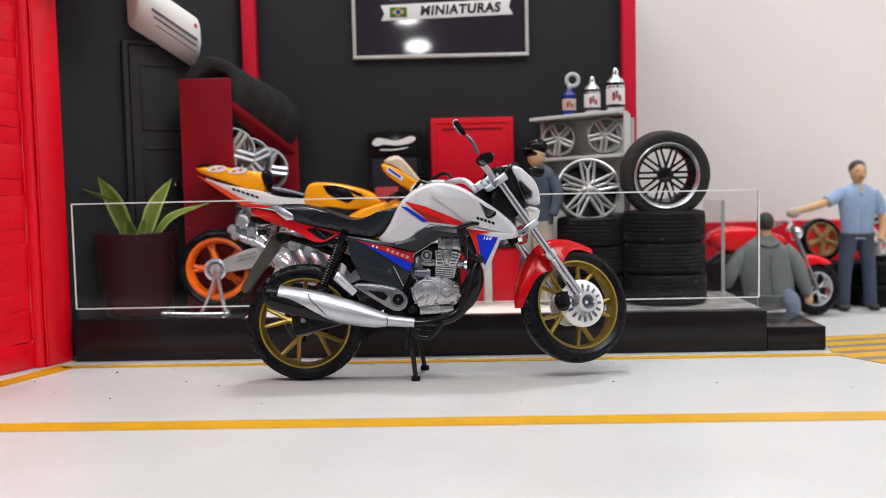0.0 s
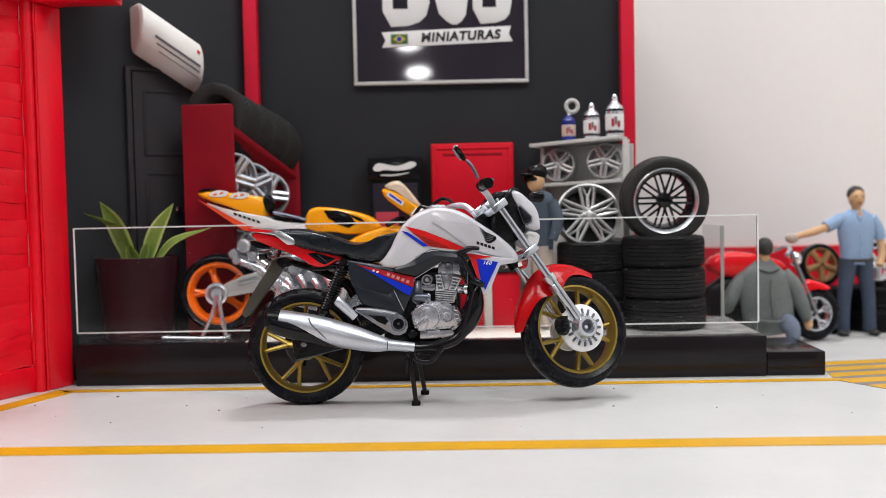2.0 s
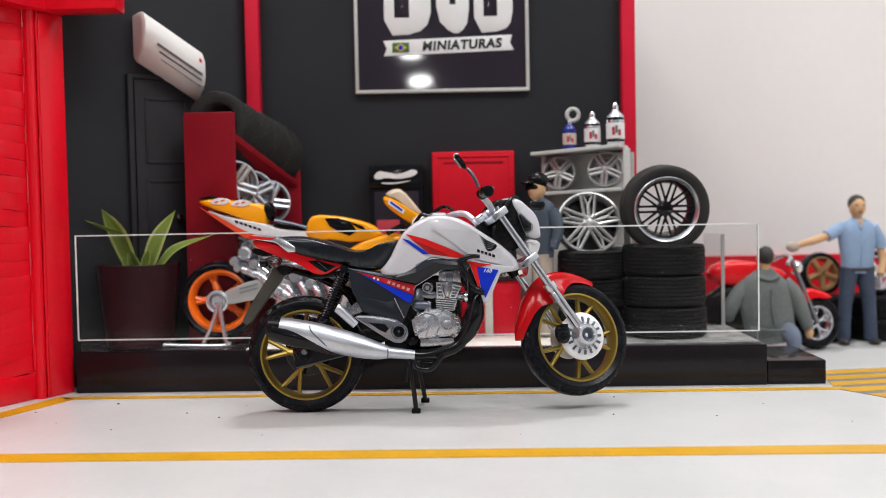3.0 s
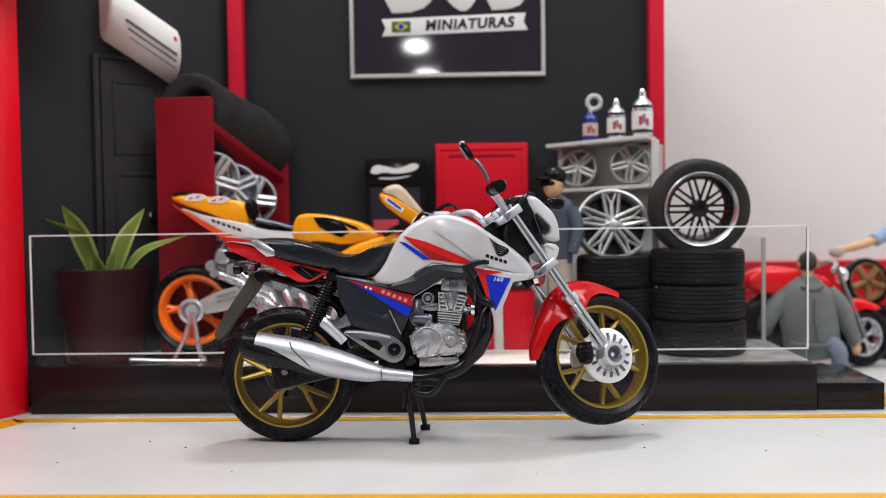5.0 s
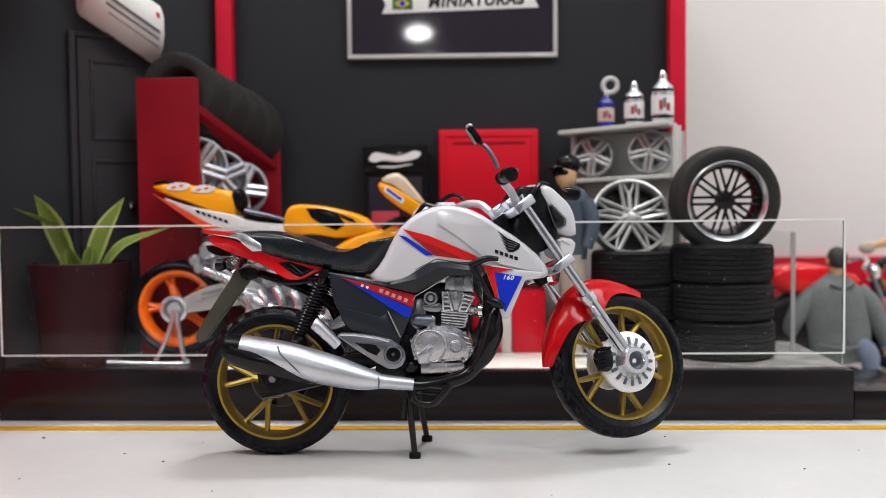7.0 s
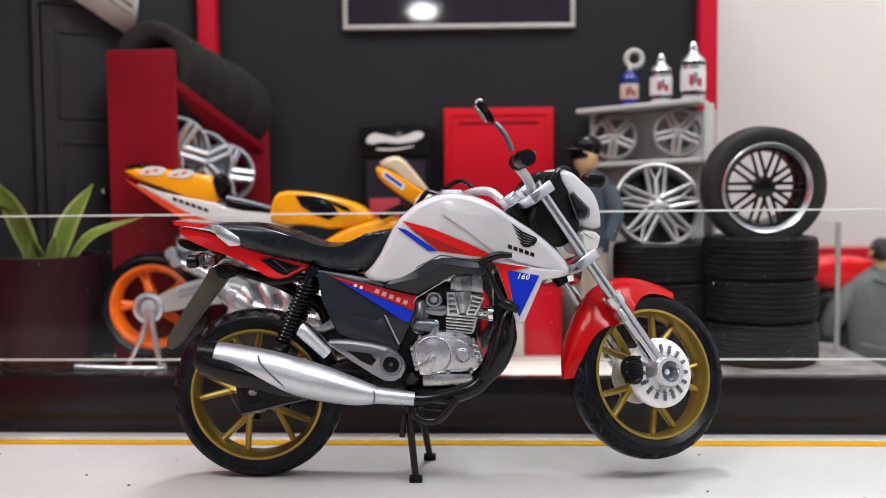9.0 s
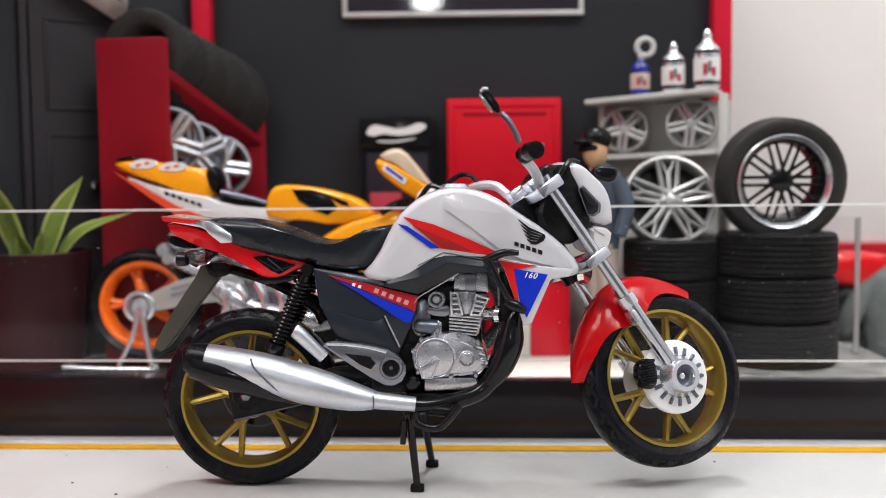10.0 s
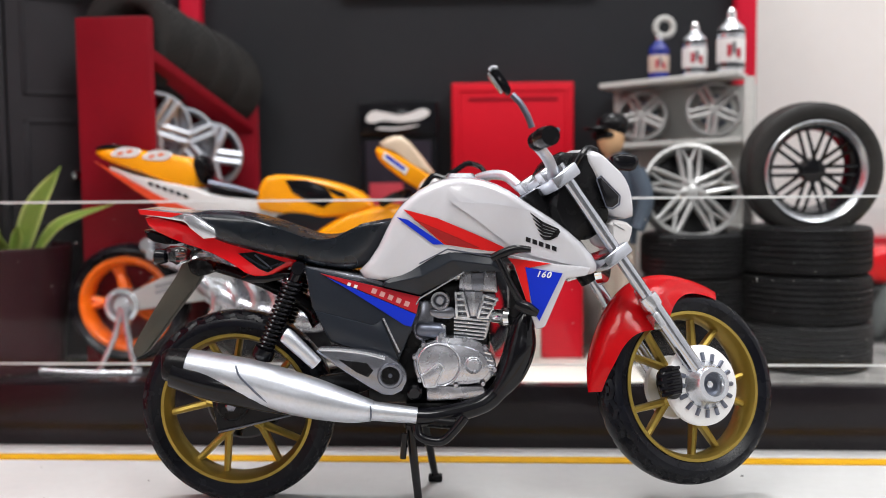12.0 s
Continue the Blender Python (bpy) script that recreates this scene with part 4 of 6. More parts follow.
AXIS = Vector((-math.sin(RAKE), 0, math.cos(RAKE)))
STEER = Matrix.Translation(FW) @ Matrix.Rotation(radians(25), 4, AXIS)
F = STEER @ Matrix.Rotation(-RAKE, 4, "Y")  # local: x forward, z up along the fork


def front(name, bm, mat, parent=None, label="", smooth=38):
    bm.transform(F)
    return part(name, bm, mat, parent or bike, label, smooth)


fwheel = cast_wheel(bike, STEER @ at(0, 0, 0), -77, 1.545, 0.62, 1.17)
drum = part("brake_drum", lathe([(0.18, -0.57), (0.20, -0.58), (0.27, -0.58), (0.33, -0.575), (0.48, -0.54), (0.58, -0.52), (0.63, -0.48), (0.63, -0.40), (0.5, -0.30), (0.02, -0.28), (0.02, -0.50), (0.18, -0.50)], 56, STEER), M_DISC, fwheel, "white painted brake drum")
for k in range(16):
    a = 2 * math.pi * k / 16
    part("drum_slot", tube([(0.38 * math.cos(a), -0.572, 0.38 * math.sin(a)), (0.50 * math.cos(a), -0.548, 0.50 * math.sin(a))], 0.036, 6, 0, STEER), M_GUN, fwheel)
part("hub_ring", lathe([(0.165, -0.60), (0.175, -0.79), (0.19, -0.82), (0.26, -0.82), (0.28, -0.79), (0.30, -0.70), (0.37, -0.58), (0.165, -0.57)], 40, STEER, True), M_SILVER, fwheel)
part("axle_nut", lathe([(0.01, -0.72), (0.04, -0.72), (0.06, -0.70), (0.06, -0.58), (0.01, -0.58)], 6, STEER), M_CHROME, fwheel)
part("hub_well", lathe([(0.01, -0.615), (0.168, -0.615), (0.168, -0.5), (0.01, -0.5)], 28, STEER), M_GUN, fwheel)
part("hub_plate", lathe([(0.01, 0.3), (0.5, 0.32), (0.52, 0.4), (0.45, 0.44), (0.01, 0.44)], 40, STEER), M_DISC, fwheel)
cal = part("brake_caliper", pillow(rounded([(-0.80, 0.26), (-0.56, 0.34), (-0.44, 0.20), (-0.45, -0.10), (-0.56, -0.22), (-0.74, -0.16), (-0.84, 0.04)], turns=1), 0.12, turns=1, m=STEER @ at(0, -0.56, 0)), M_BLACK, bike, "black ribbed brake caliper")
for i in range(5):
    z = -0.13 + 0.092 * i
    part("rib", tube([(-0.80 - 0.05 * math.sin(i * 0.8), -0.60, z), (-0.70, -0.69, z + 0.015), (-0.52, -0.69, z + 0.04)], [0.035, 0.032, 0.028], 6, 3, STEER), M_BLACK, cal)
for sy in (-1, 1):
    y = sy * 0.60
    leg = front("fork_leg", tube([(0, y, 0.20), (0, y, 0.38), (0, y, 1.55)], [0.10, 0.13, 0.13], 16, 0), M_FORK, None, "silver fork leg")
    front("stanchion", tube([(0, y, 1.5), (0, y, 4.12)], 0.100, 16, 0), M_FORK, leg)
    front("collar", lathe([(0.1, -0.1), (0.155, -0.1), (0.165, 0), (0.155, 0.1), (0.1, 0.1)], 20, at(0, y, 1.58) @ UPRIGHT), M_SILVER, leg)
    front("fork_lug", box(-0.16, 0.0, y - 0.12, y + 0.12, 1.15, 1.42, 0.03), M_SILVER, leg)
front("upper_clamp", prism([(-0.32, -0.1), (0.18, -0.1), (0.2, 0.12), (-0.32, 0.1)], -0.78, 0.78, 0.04, at(0, 0, 3.92)), M_FORK, None, "silver upper fork clamp")
front("lower_clamp", prism([(-0.34, -0.1), (0.18, -0.1), (0.18, 0.1), (-0.34, 0.1)], -0.76, 0.76, 0.04, at(0, 0, 2.48)), M_FORK, None, "silver lower fork clamp")
front("steering_stem", tube([(-0.3, 0, 2.3), (-0.3, 0, 4.0)], 0.2, 14, 0), M_MATT)
# front mudguard: a crowned band round the wheel
fb = bmesh.new()
rows_ = []
NA = 44
for i in range(NA + 1):
    f = i / NA
    a = radians(33 + 114 * f)
    half = 0.12 + 0.34 * math.sin(math.pi * (0.06 + 0.86 * f)) ** 0.8 - 0.16 * max(0, f - 0.85) * 6
    rad = 1.66 + 0.08 * f + 0.20 * math.exp(-((f - 0.42) / 0.24) ** 2)
    row = []
    for j in range(13):
        g = -1 + j / 6
        drop = 0.34 * abs(g) ** 3.0 * (0.55 + 0.45 * math.sin(math.pi * f)) * (1 + 1.35 * math.exp(-((f - 0.47) / 0.17) ** 2))
        row.append(fb.verts.new(((rad - drop) * math.cos(a), g * half, (rad - drop) * math.sin(a))))
    rows_.append(row)
for r0, r1 in zip(rows_, rows_[1:]):
    for j in range(12):
        fb.faces.new((r0[j], r0[j + 1], r1[j + 1], r1[j]))
bmesh.ops.solidify(fb, geom=fb.faces[:], thickness=0.05)
front("front_mudguard", fb, M_BIKERED, None, "glossy red front mudguard", 60)
front("mudguard_stay", tube([(0.12, -0.56, 1.5), (0.10, -0.30, 1.72), (0.10, 0.30, 1.72), (0.12, 0.56, 1.5)], 0.06, 8, 4), M_SILVER)

# handlebar
bar = front("handlebar", tube([(-0.58, -1.92, 4.60), (-0.52, -1.40, 4.60), (-0.30, -1.0, 4.30), (-0.14, -0.55, 4.05), (-0.12, 0, 4.04), (-0.12, 0.55, 4.05), (-0.08, 0.95, 4.42), (-0.30, 1.35, 4.62), (-0.72, 2.05, 4.66)], 0.085, 12, 6), M_MUFFLER, None, "silver handlebar")
for sy in (-1, 1):
    z = 4.86 if sy < 0 else 4.66
    grip = front("grip", tube([(-0.52, sy * 1.5, z - 0.22), (-0.56, sy * 1.7, z - 0.24), (-0.60, sy * 1.98, z - 0.27)], [0.10, 0.15, 0.14], 16, 3), M_MATT, bar, "black rubber grip")
    front("switch_box", lathe([(0.02, -0.10), (0.11, -0.10), (0.14, -0.05), (0.14, 0.06), (0.10, 0.11), (0.02, 0.11)], 20, at(-0.50, sy * 1.42, z - 0.24)), M_BLACK, bar)
    front("lever", tube([(-0.40, sy * 1.4, z - 0.18), (-0.30, sy * 1.55, z - 0.24), (-0.28, sy * 1.68, z - 0.27)], 0.04, 8, 4), M_GUN, bar)
    front("riser", box(-0.28, 0.04, sy * 0.38 - 0.12, sy * 0.38 + 0.12, 3.98, 4.20, 0.04), M_SILVER, bar)
front("instrument_pod", pillow([(-0.1, 4.15), (0.3, 4.32), (0.55, 4.1), (0.35, 3.8), (-0.05, 3.9)], 0.4, turns=1), M_MATT)
mir = part("mirror", prism(rounded([(1.16, 6.68), (1.20, 6.74), (1.28, 6.73), (1.47, 6.46), (1.46, 6.36), (1.39, 6.36)], turns=1), -0.28, 0.06, 0.04, at(0, -1.95, 0)), M_BLACK, bike, "black handlebar mirror")
part("stem", tube([(1.76, -2.0, 5.92), (1.70, -2.0, 6.08), (1.60, -1.98, 6.26), (1.49, -1.96, 6.38)], 0.045, 8, 4), M_GUN, mir)
part("glass", prism(rounded([(1.15, 6.66), (1.19, 6.69), (1.38, 6.42), (1.35, 6.38)], turns=1), -0.28, 0.04, 0.02, at(-0.02, -1.95, -0.02)), M_CHROME, mir, "bright mirror glass")
part("rim", tube([(1.17, -2.23, 6.68), (1.21, -2.23, 6.73), (1.28, -2.23, 6.72)], 0.025, 6, 2), M_SILVER, mir)
far = part("mirror", tube([(0.95, 1.75, 5.45), (0.82, 1.75, 5.44), (0.58, 1.7, 5.28), (0.46, 1.65, 5.20), (0.25, 1.62, 5.24), (0.05, 1.55, 4.98)], 0.05, 8, 4), M_BLACK, bike, "black far-side mirror stem")
part("stem", tube([(0.95, 1.75, 5.45), (1.10, 1.6, 5.38), (1.24, 1.4, 5.18)], 0.045, 8, 4), M_BLACK, far)

# headlamp cowl, turned with the fork
HL = Matrix.Translation((2.78, 0, 4.9)) @ Matrix.Rotation(radians(20), 4, "Z") @ Matrix.Translation((-2.9, 0, -4.9))
mask = part("headlamp_shell", prism(rounded([(2.10, 4.86), (2.44, 5.36), (2.58, 5.62), (2.86, 5.60), (3.02, 5.20), (3.10, 4.60), (2.92, 4.34), (2.62, 4.20), (2.30, 4.4)], turns=1), -0.40, 0.40, 0.06, HL), M_MATT, bike, "black headlamp shell")
lb = pillow([(2.60, 5.58), (2.72, 5.66), (2.92, 5.60), (3.10, 5.44), (3.32, 5.26), (3.46, 5.00), (3.51, 4.70), (3.50, 4.52), (3.06, 4.60), (2.96, 4.86), (2.82, 5.22)], 0.45,
            steps=((1.0, 0.74), (0.955, 0.86), (0.86, 0.94), (0.62, 0.99), (0.3, 1.0)), turns=1, m=HL)
cowl = part("headlamp_cowl", lb, M_WHITE, bike, "smooth white headlamp cowl", 50)
part("visor", tube([(2.30, -0.41, 5.14), (2.52, -0.42, 5.50), (2.70, -0.36, 5.67), (2.90, -0.30, 5.64)], [0.03, 0.045, 0.04, 0.03], 8, 4, HL), M_BLACK, cowl, "black visor edge")
part("side_recess", prism([(2.82, 5.17), (2.88, 5.21), (3.19, 4.92), (3.18, 4.80), (3.08, 4.74), (2.99, 4.76)], -0.47, -0.30, 0.02, HL), M_BLACK, cowl, "black side recess")
rim_pts = [(2.80, 5.18), (2.88, 5.23), (3.21, 4.92), (3.20, 4.79), (3.08, 4.72), (2.97, 4.75)]
for a, e in zip(rim_pts, rim_pts[1:] + rim_pts[:1]):
    part("recess_edge", tube([(a[0], -0.47, a[1]), (e[0], -0.47, e[1])], 0.012, 6, 0, HL), M_GUN, cowl)
part("lens", pillow([(3.06, 4.58), (3.50, 4.50), (3.46, 4.24), (3.32, 4.06), (3.16, 4.06), (3.07, 4.24)], 0.44, steps=((1.0, 0.76), (0.90, 0.90), (0.5, 1.0)), turns=1, m=HL), M_FROST, cowl, "frosted white headlamp lens")
part("lens_seam", tube([(3.10, -0.45, 4.50), (3.28, -0.445, 4.40), (3.44, -0.38, 4.32)], 0.012, 6, 0, HL), M_PANELGREY, cowl)
sig = part("turn_signal", pillow([(3.20, 5.42), (3.24, 5.58), (3.62, 5.58), (3.70, 5.47), (3.60, 5.28), (3.30, 5.32)], 0.15, turns=1, m=at(0, 0.7, 0)), M_BLACK, bike, "black turn signal")
part("stalk", tube([(2.95, 0.5, 5.38), (3.30, 0.70, 5.44)], 0.06, 8, 0), M_BLACK, sig)
part("horn", lathe([(0.02, -0.1), (0.2, -0.1), (0.24, 0), (0.02, 0.1)], 20, at(2.95, -0.15, 3.75, 0, 0, 60)), M_CHROME, bike)

# ---- wall fittings ----
door = thing("panel_door", (0, 0, 0), "closed charcoal panel door in the side wall", "door")
door.matrix_world = Matrix.Translation(LW.translation * CM) @ LW.to_3x3().to_4x4()
part("leaf", box(3.06, 5.1, -0.16, -0.02, TOP, 9.55, 0.03), M_CHARDOOR, door)
part("frame", box(2.84, 3.03, -0.20, -0.02, TOP, 9.72, 0.05), M_CHARDOOR, door)
part("frame", box(2.84, 5.3, -0.19, -0.02, 9.57, 9.72, 0.05), M_CHARDOOR, door)
for z0, z1 in ((6.9, 9.0), (4.6, 6.4), (1.9, 4.2)):
    for q in ((3.36, 4.72, z1 - 0.1, z1), (3.36, 4.72, z0, z0 + 0.1), (3.36, 3.46, z0, z1), (4.62, 4.72, z0, z1)):
        part("moulding", box(q[0], q[1], -0.19, -0.14, q[2], q[3], 0.024), M_CHARDOOR, door)
part("handle", lathe([(0.01, -0.36), (0.09, -0.34), (0.11, -0.28), (0.05, -0.2), (0.05, -0.14), (0.01, -0.14)], 16, at(4.36, 0, 5.2)), M_CHROME, door, "small chrome knob")

ac = thing("air_conditioner", (0, 0, 0), "white split air conditioner hung on the charcoal wall", "air conditioner")
ac.matrix_world = Matrix.Translation(LW.translation * CM) @ LW.to_3x3().to_4x4() @ pose(4.10 * CM, -0.02 * CM, 10.30 * CM) @ Matrix.Scale(0.93, 4)
acb = bmesh.new()
prof = [(0, -0.75), (-0.35, -0.80), (-0.95, -0.45), (-1.15, -0.05), (-1.12, 0.45), (-0.95, 0.68), (-0.75, 0.74), (0, 0.74)]
rings = []
for x, s in ((-1.33, 0.80), (-1.30, 0.92), (-1.22, 1.0), (1.24, 1.0), (1.33, 0.93), (1.37, 0.82)):
    rings.append([acb.verts.new((x, y * s, z * s)) for y, z in prof])
for r0, r1 in zip(rings, rings[1:]):
    for k in range(len(prof)):
        acb.faces.new((r0[k], r0[(k + 1) % len(prof)], r1[(k + 1) % len(prof)], r1[k]))
acb.faces.new(rings[0])
acb.faces.new(rings[-1])
SLOPE = Matrix(((0.80, 0, 0, 0), (0, 1, 0, 0), (-0.49, 0, 1.05, 0), (0, 0, 0, 1)))  # sheared to fit the camera's view of a receding unit
acb.transform(SLOPE)
part("housing", acb, M_AC, ac, "", 50)
for i in range(3):
    k = i / 2
    y, z = -1.14 + 0.20 * k, -0.08 - 0.34 * k
    part("vent_slot", box(-0.75 + 0.1 * i, 1.15, y - 0.02, y + 0.05, z - 0.04, z + 0.04, 0.01, SLOPE), M_VENT, ac)
part("badge", box(1.04, 1.15, -1.155, -1.10, 0.28, 0.40, 0.01, SLOPE), M_DECALRED, ac, "tiny red badge")

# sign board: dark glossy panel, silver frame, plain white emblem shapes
sign = thing("sign_board", (0.93, 8.19, 9.20), "glossy dark sign board in a silver frame", "sign", "", 0, 0.915)
part("panel", box(-3.1, 3.1, -0.12, 0, 0.05, 5.5, 0.0), M_SIGN, sign)
for q in ((-3.2, 3.2, 0, 0.13), (-3.2, 3.2, 5.42, 5.55), (-3.2, -3.07, 0.13, 5.42), (3.07, 3.2, 0.13, 5.42)):
    part("frame_bar", box(q[0], q[1], -0.2, 0, q[2], q[3], 0.03), M_SHELF, sign, "pale grey frame")
part("ribbon", prism([(-2.15, 1.92), (2.58, 2.06), (2.50, 1.78), (2.64, 1.50), (-2.14, 1.36), (-2.02, 1.63)], -0.15, -0.11, 0.01), M_DECALWHITE, sign, "white ribbon")
part("lettering", letters("MINIATURAS", 0.46, at(0.72, -0.16, 1.715, 0, -1.5, 0), 0.006, 0.15, 1.12, 0.018), M_DECALBLACK, sign, "dark grey lettering")
part("flag_patch", box(-1.82, -1.20, -0.165, -0.14, 1.48, 1.84, 0.01), material("green_patch", (0.05, 0.13, 0.03), 0.4), sign)
part("flag_patch", prism([(-1.74, 1.66), (-1.51, 1.81), (-1.28, 1.66), (-1.51, 1.51)], -0.172, -0.16), material("yellow_patch", (0.60, 0.45, 0.04), 0.4), sign)
part("flag_patch", lathe([(0.01, -0.18), (0.09, -0.18), (0.09, -0.16), (0.01, -0.16)], 16, Matrix.Translation((-1.51, 0, 1.66))), M_BLUE, sign)
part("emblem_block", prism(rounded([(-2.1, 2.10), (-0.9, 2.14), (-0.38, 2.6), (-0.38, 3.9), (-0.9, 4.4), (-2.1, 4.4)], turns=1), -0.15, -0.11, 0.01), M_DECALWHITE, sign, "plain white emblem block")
part("emblem_block", prism(rounded([(-0.18, 4.4), (-0.18, 2.7), (0.35, 2.15), (0.70, 2.15), (1.02, 2.6), (1.02, 4.4)], turns=1), -0.15, -0.11, 0.01), M_DECALWHITE, sign)
part("emblem_block", prism(rounded([(1.2, 2.14), (2.3, 2.2), (2.62, 2.6), (2.62, 3.9), (2.2, 4.4), (1.2, 4.4)], turns=1), -0.15, -0.11, 0.01), M_DECALWHITE, sign)
for x, z, w in ((-1.45, 2.75, 0.55), (0.42, 3.2, 0.22), (1.8, 2.75, 0.5)):
    part("emblem_slit", box(x - w / 2, x + w / 2, -0.158, -0.14, z, z + 1.1, 0.02), M_SIGN, sign)

# red wall cupboard
cup = thing("wall_cupboard", (1.90, 7.56, 4.62), "red painted steel wall cupboard with one door", "cupboard", "", 0, 0.90)
part("body", box(-1.53, 1.53, 0.12, 0.68, 0, 2.85, 0.04), M_REDCAB, cup)
part("door", box(-1.50, 1.50, 0, 0.13, 0.03, 2.82, 0.05), M_REDCAB, cup)
for q in ((-1.36, 1.36, 2.62, 2.68), (-1.36, 1.36, 0.18, 0.24), (-1.36, -1.30, 0.24, 2.62), (1.30, 1.36, 0.24, 2.62)):
    part("door_moulding", box(q[0], q[1], -0.03, 0.02, q[2], q[3], 0.02), M_REDCAB, cup)
part("label_strip", box(-1.1, 1.1, -0.012, 0.01, 2.38, 2.46, 0.0), M_REDDARK, cup, "dark red writing strip")
# vending machine with a plain white mark
vend = thing("vending_machine", (-0.68, 7.46, TOP), "tall black drinks machine with a white mark", "vending machine", "", 0, 0.945)
part("cabinet", box(-0.95, 0.95, 0.1, 0.75, 0, 5.90, 0.05), M_BLACK, vend)
part("header", box(-0.93, 0.93, 0, 0.12, 5.08, 5.86, 0.03), M_BLACK, vend)
part("window", box(-0.78, 0.78, 0.06, 0.12, 1.6, 4.95, 0.02), M_SIGN, vend)
part("lower_panel", box(-0.7, 0.1, 0.03, 0.1, 2.6, 3.95, 0.02), M_LABELRED, vend, "dull red product panel")
part("mark", prism(rounded([(-0.80, 5.44), (-0.62, 5.68), (-0.3, 5.62), (0.05, 5.54), (0.3, 5.60), (0.6, 5.72), (0.80, 5.62), (0.62, 5.46), (0.3, 5.40), (0.0, 5.38), (-0.35, 5.44), (-0.6, 5.36)], turns=1), -0.03, 0.0, 0), M_DECALWHITE, vend, "plain white ribbon mark")
part("mark", prism(rounded([(-0.5, 5.27), (0.0, 5.25), (0.5, 5.33), (0.5, 5.30), (0.0, 5.20), (-0.5, 5.22)], turns=1), -0.03, 0.0, 0), M_DECALWHITE, vend)

# low red drawers with a cream post
drw = thing("drawer_unit", (2.30, 6.0, TOP), "low red drawer unit with a cream divider", "cabinet", "", 0, 0.95)
part("body", box(-0.95, -0.18, 0, 1.6, 0, 1.85, 0.04), M_REDCAB, drw)
part("body", box(0.12, 1.05, 0, 1.6, 0, 1.85, 0.04), M_REDCAB, drw)
part("divider", box(-0.17, 0.11, 0.05, 1.6, 0, 1.85, 0.02), M_PLATTOP, drw, "cream divider")
part("worktop", box(-1.05, 1.12, -0.08, 1.65, 1.85, 2.0, 0.03), M_CHARDOOR, drw)

# ---- rack with tyres and bright wheels along the side wall ----
RX, RY = -5.68, 5.65
rack = thing("tyre_rack", (RX, RY, TOP), "dark red wooden rack holding tyres and chrome wheels", "rack")


def slab(c0, c1, t0, t1, b0, b1):
    """A board between the rack's near end and its far end: x-y corners, tops and bottoms at both ends."""
    b = bmesh.new()
    v = [b.verts.new((*c, z)) for c, z in ((c0[0], b0), (c0[1], b0), (c1[1], b1), (c1[0], b1), (c0[0], t0), (c0[1], t0), (c1[1], t1), (c1[0], t1))]
    for f in ((0, 1, 2, 3), (4, 5, 6, 7), (0, 1, 5, 4), (1, 2, 6, 5), (2, 3, 7, 6), (3, 0, 4, 7)):
        b.faces.new([v[k] for k in f])
    bmesh.ops.recalc_face_normals(b, faces=b.faces[:])
    bmesh.ops.bevel(b, geom=b.edges[:], offset=0.02, segments=1, affect="EDGES")
    return b


RN, RF = Vector((0, 0)), Vector((1.83, 2.05))
RB = Vector((-1.56, 0.1))
RD = (RF - RN).normalized()
part("end_panel", slab((RN, RN + RB), (RN + RD * 0.14, RN + RB + RD * 0.14), 7.24, 7.20, 0, 0), M_REDDARK, rack)
part("end_panel", slab((RF - RD * 0.14, RF + RB - RD * 0.14), (RF, RF + RB), 5.66, 5.62, 0, 0), M_REDDARK, rack)
for za, zb in ((6.56, 5.08), (4.54, 3.44), (1.9, 1.66)):
    part("shelf", slab((RN + RD * 0.14, RN + RB + RD * 0.14), (RF - RD * 0.14, RF + RB - RD * 0.14), za, zb, za - 0.24, zb - 0.2), M_REDDARK, rack)
part("back_panel", slab((RN + RB * 0.95 + RD * 0.14, RN + RB + RD * 0.14), (RF + RB * 0.95 - RD * 0.14, RF + RB - RD * 0.14), 6.5, 5.0, 0, 0), M_REDDARK, rack)


def car_tyre(r, w, inner, m=None, segs=108, nick=0.018):
    h = w / 2
    prof = [(inner, -h * 0.8), (inner + 0.05, -h * 0.95), ((inner + r) / 2, -h * 1.0), (r * 0.95, -h * 0.93), (r * 0.99, -h * 0.8), (r, -h * 0.62), (r, -h * 0.40), (r - 0.03, -h * 0.37), (r - 0.03, -h * 0.30), (r, -h * 0.27), (r, -h * 0.04), (r - 0.03, -h * 0.02)]
    prof += [(q, -y) for q, y in reversed(prof)]

    def wave(i, k, q):
        if i in (4, 5, 18, 19) and k % 3 == 0:
            return q - nick
        return q

    return lathe(prof, segs, m, True, wave)


def alloy(r, w, spokes, mat, parent, m, twin=0.0, rad=0.05, lip=None):
    """A car wheel facing -y: rim barrel, lip, spokes and hub, all parts of parent."""
    part("rim", lathe([(r, -w / 2), (r - 0.05, -w / 2 - 0.01), (r - 0.08, -w / 2 + 0.03), (r - 0.13, 0), (r - 0.13, w / 2), (r, w / 2)], 56, m, True), lip or mat, parent)
    for k in range(spokes):
        a = 2 * math.pi * k / spokes
        sp = bmesh.new()
        for off in ((-twin, twin) if twin else (0,)):
            P = lambda q, y: (q * math.cos(a) - off * r * 0.8 * math.sin(a), y, q * math.sin(a) + off * r * 0.8 * math.cos(a))
            add_tube(sp, [P(r * 0.14, -w * 0.30), P(r * 0.55, -w * 0.36), P(r - 0.05, -w * 0.38)], [rad * 1.2, rad, rad], 8, 3)
        sp.transform(m)
        part("spoke", sp, mat, parent)
    part("hub", lathe([(0.01, -w * 0.46), (r * 0.12, -w * 0.46), (r * 0.24, -w * 0.40), (r * 0.27, 0), (0.01, 0)], 24, m), mat, parent)


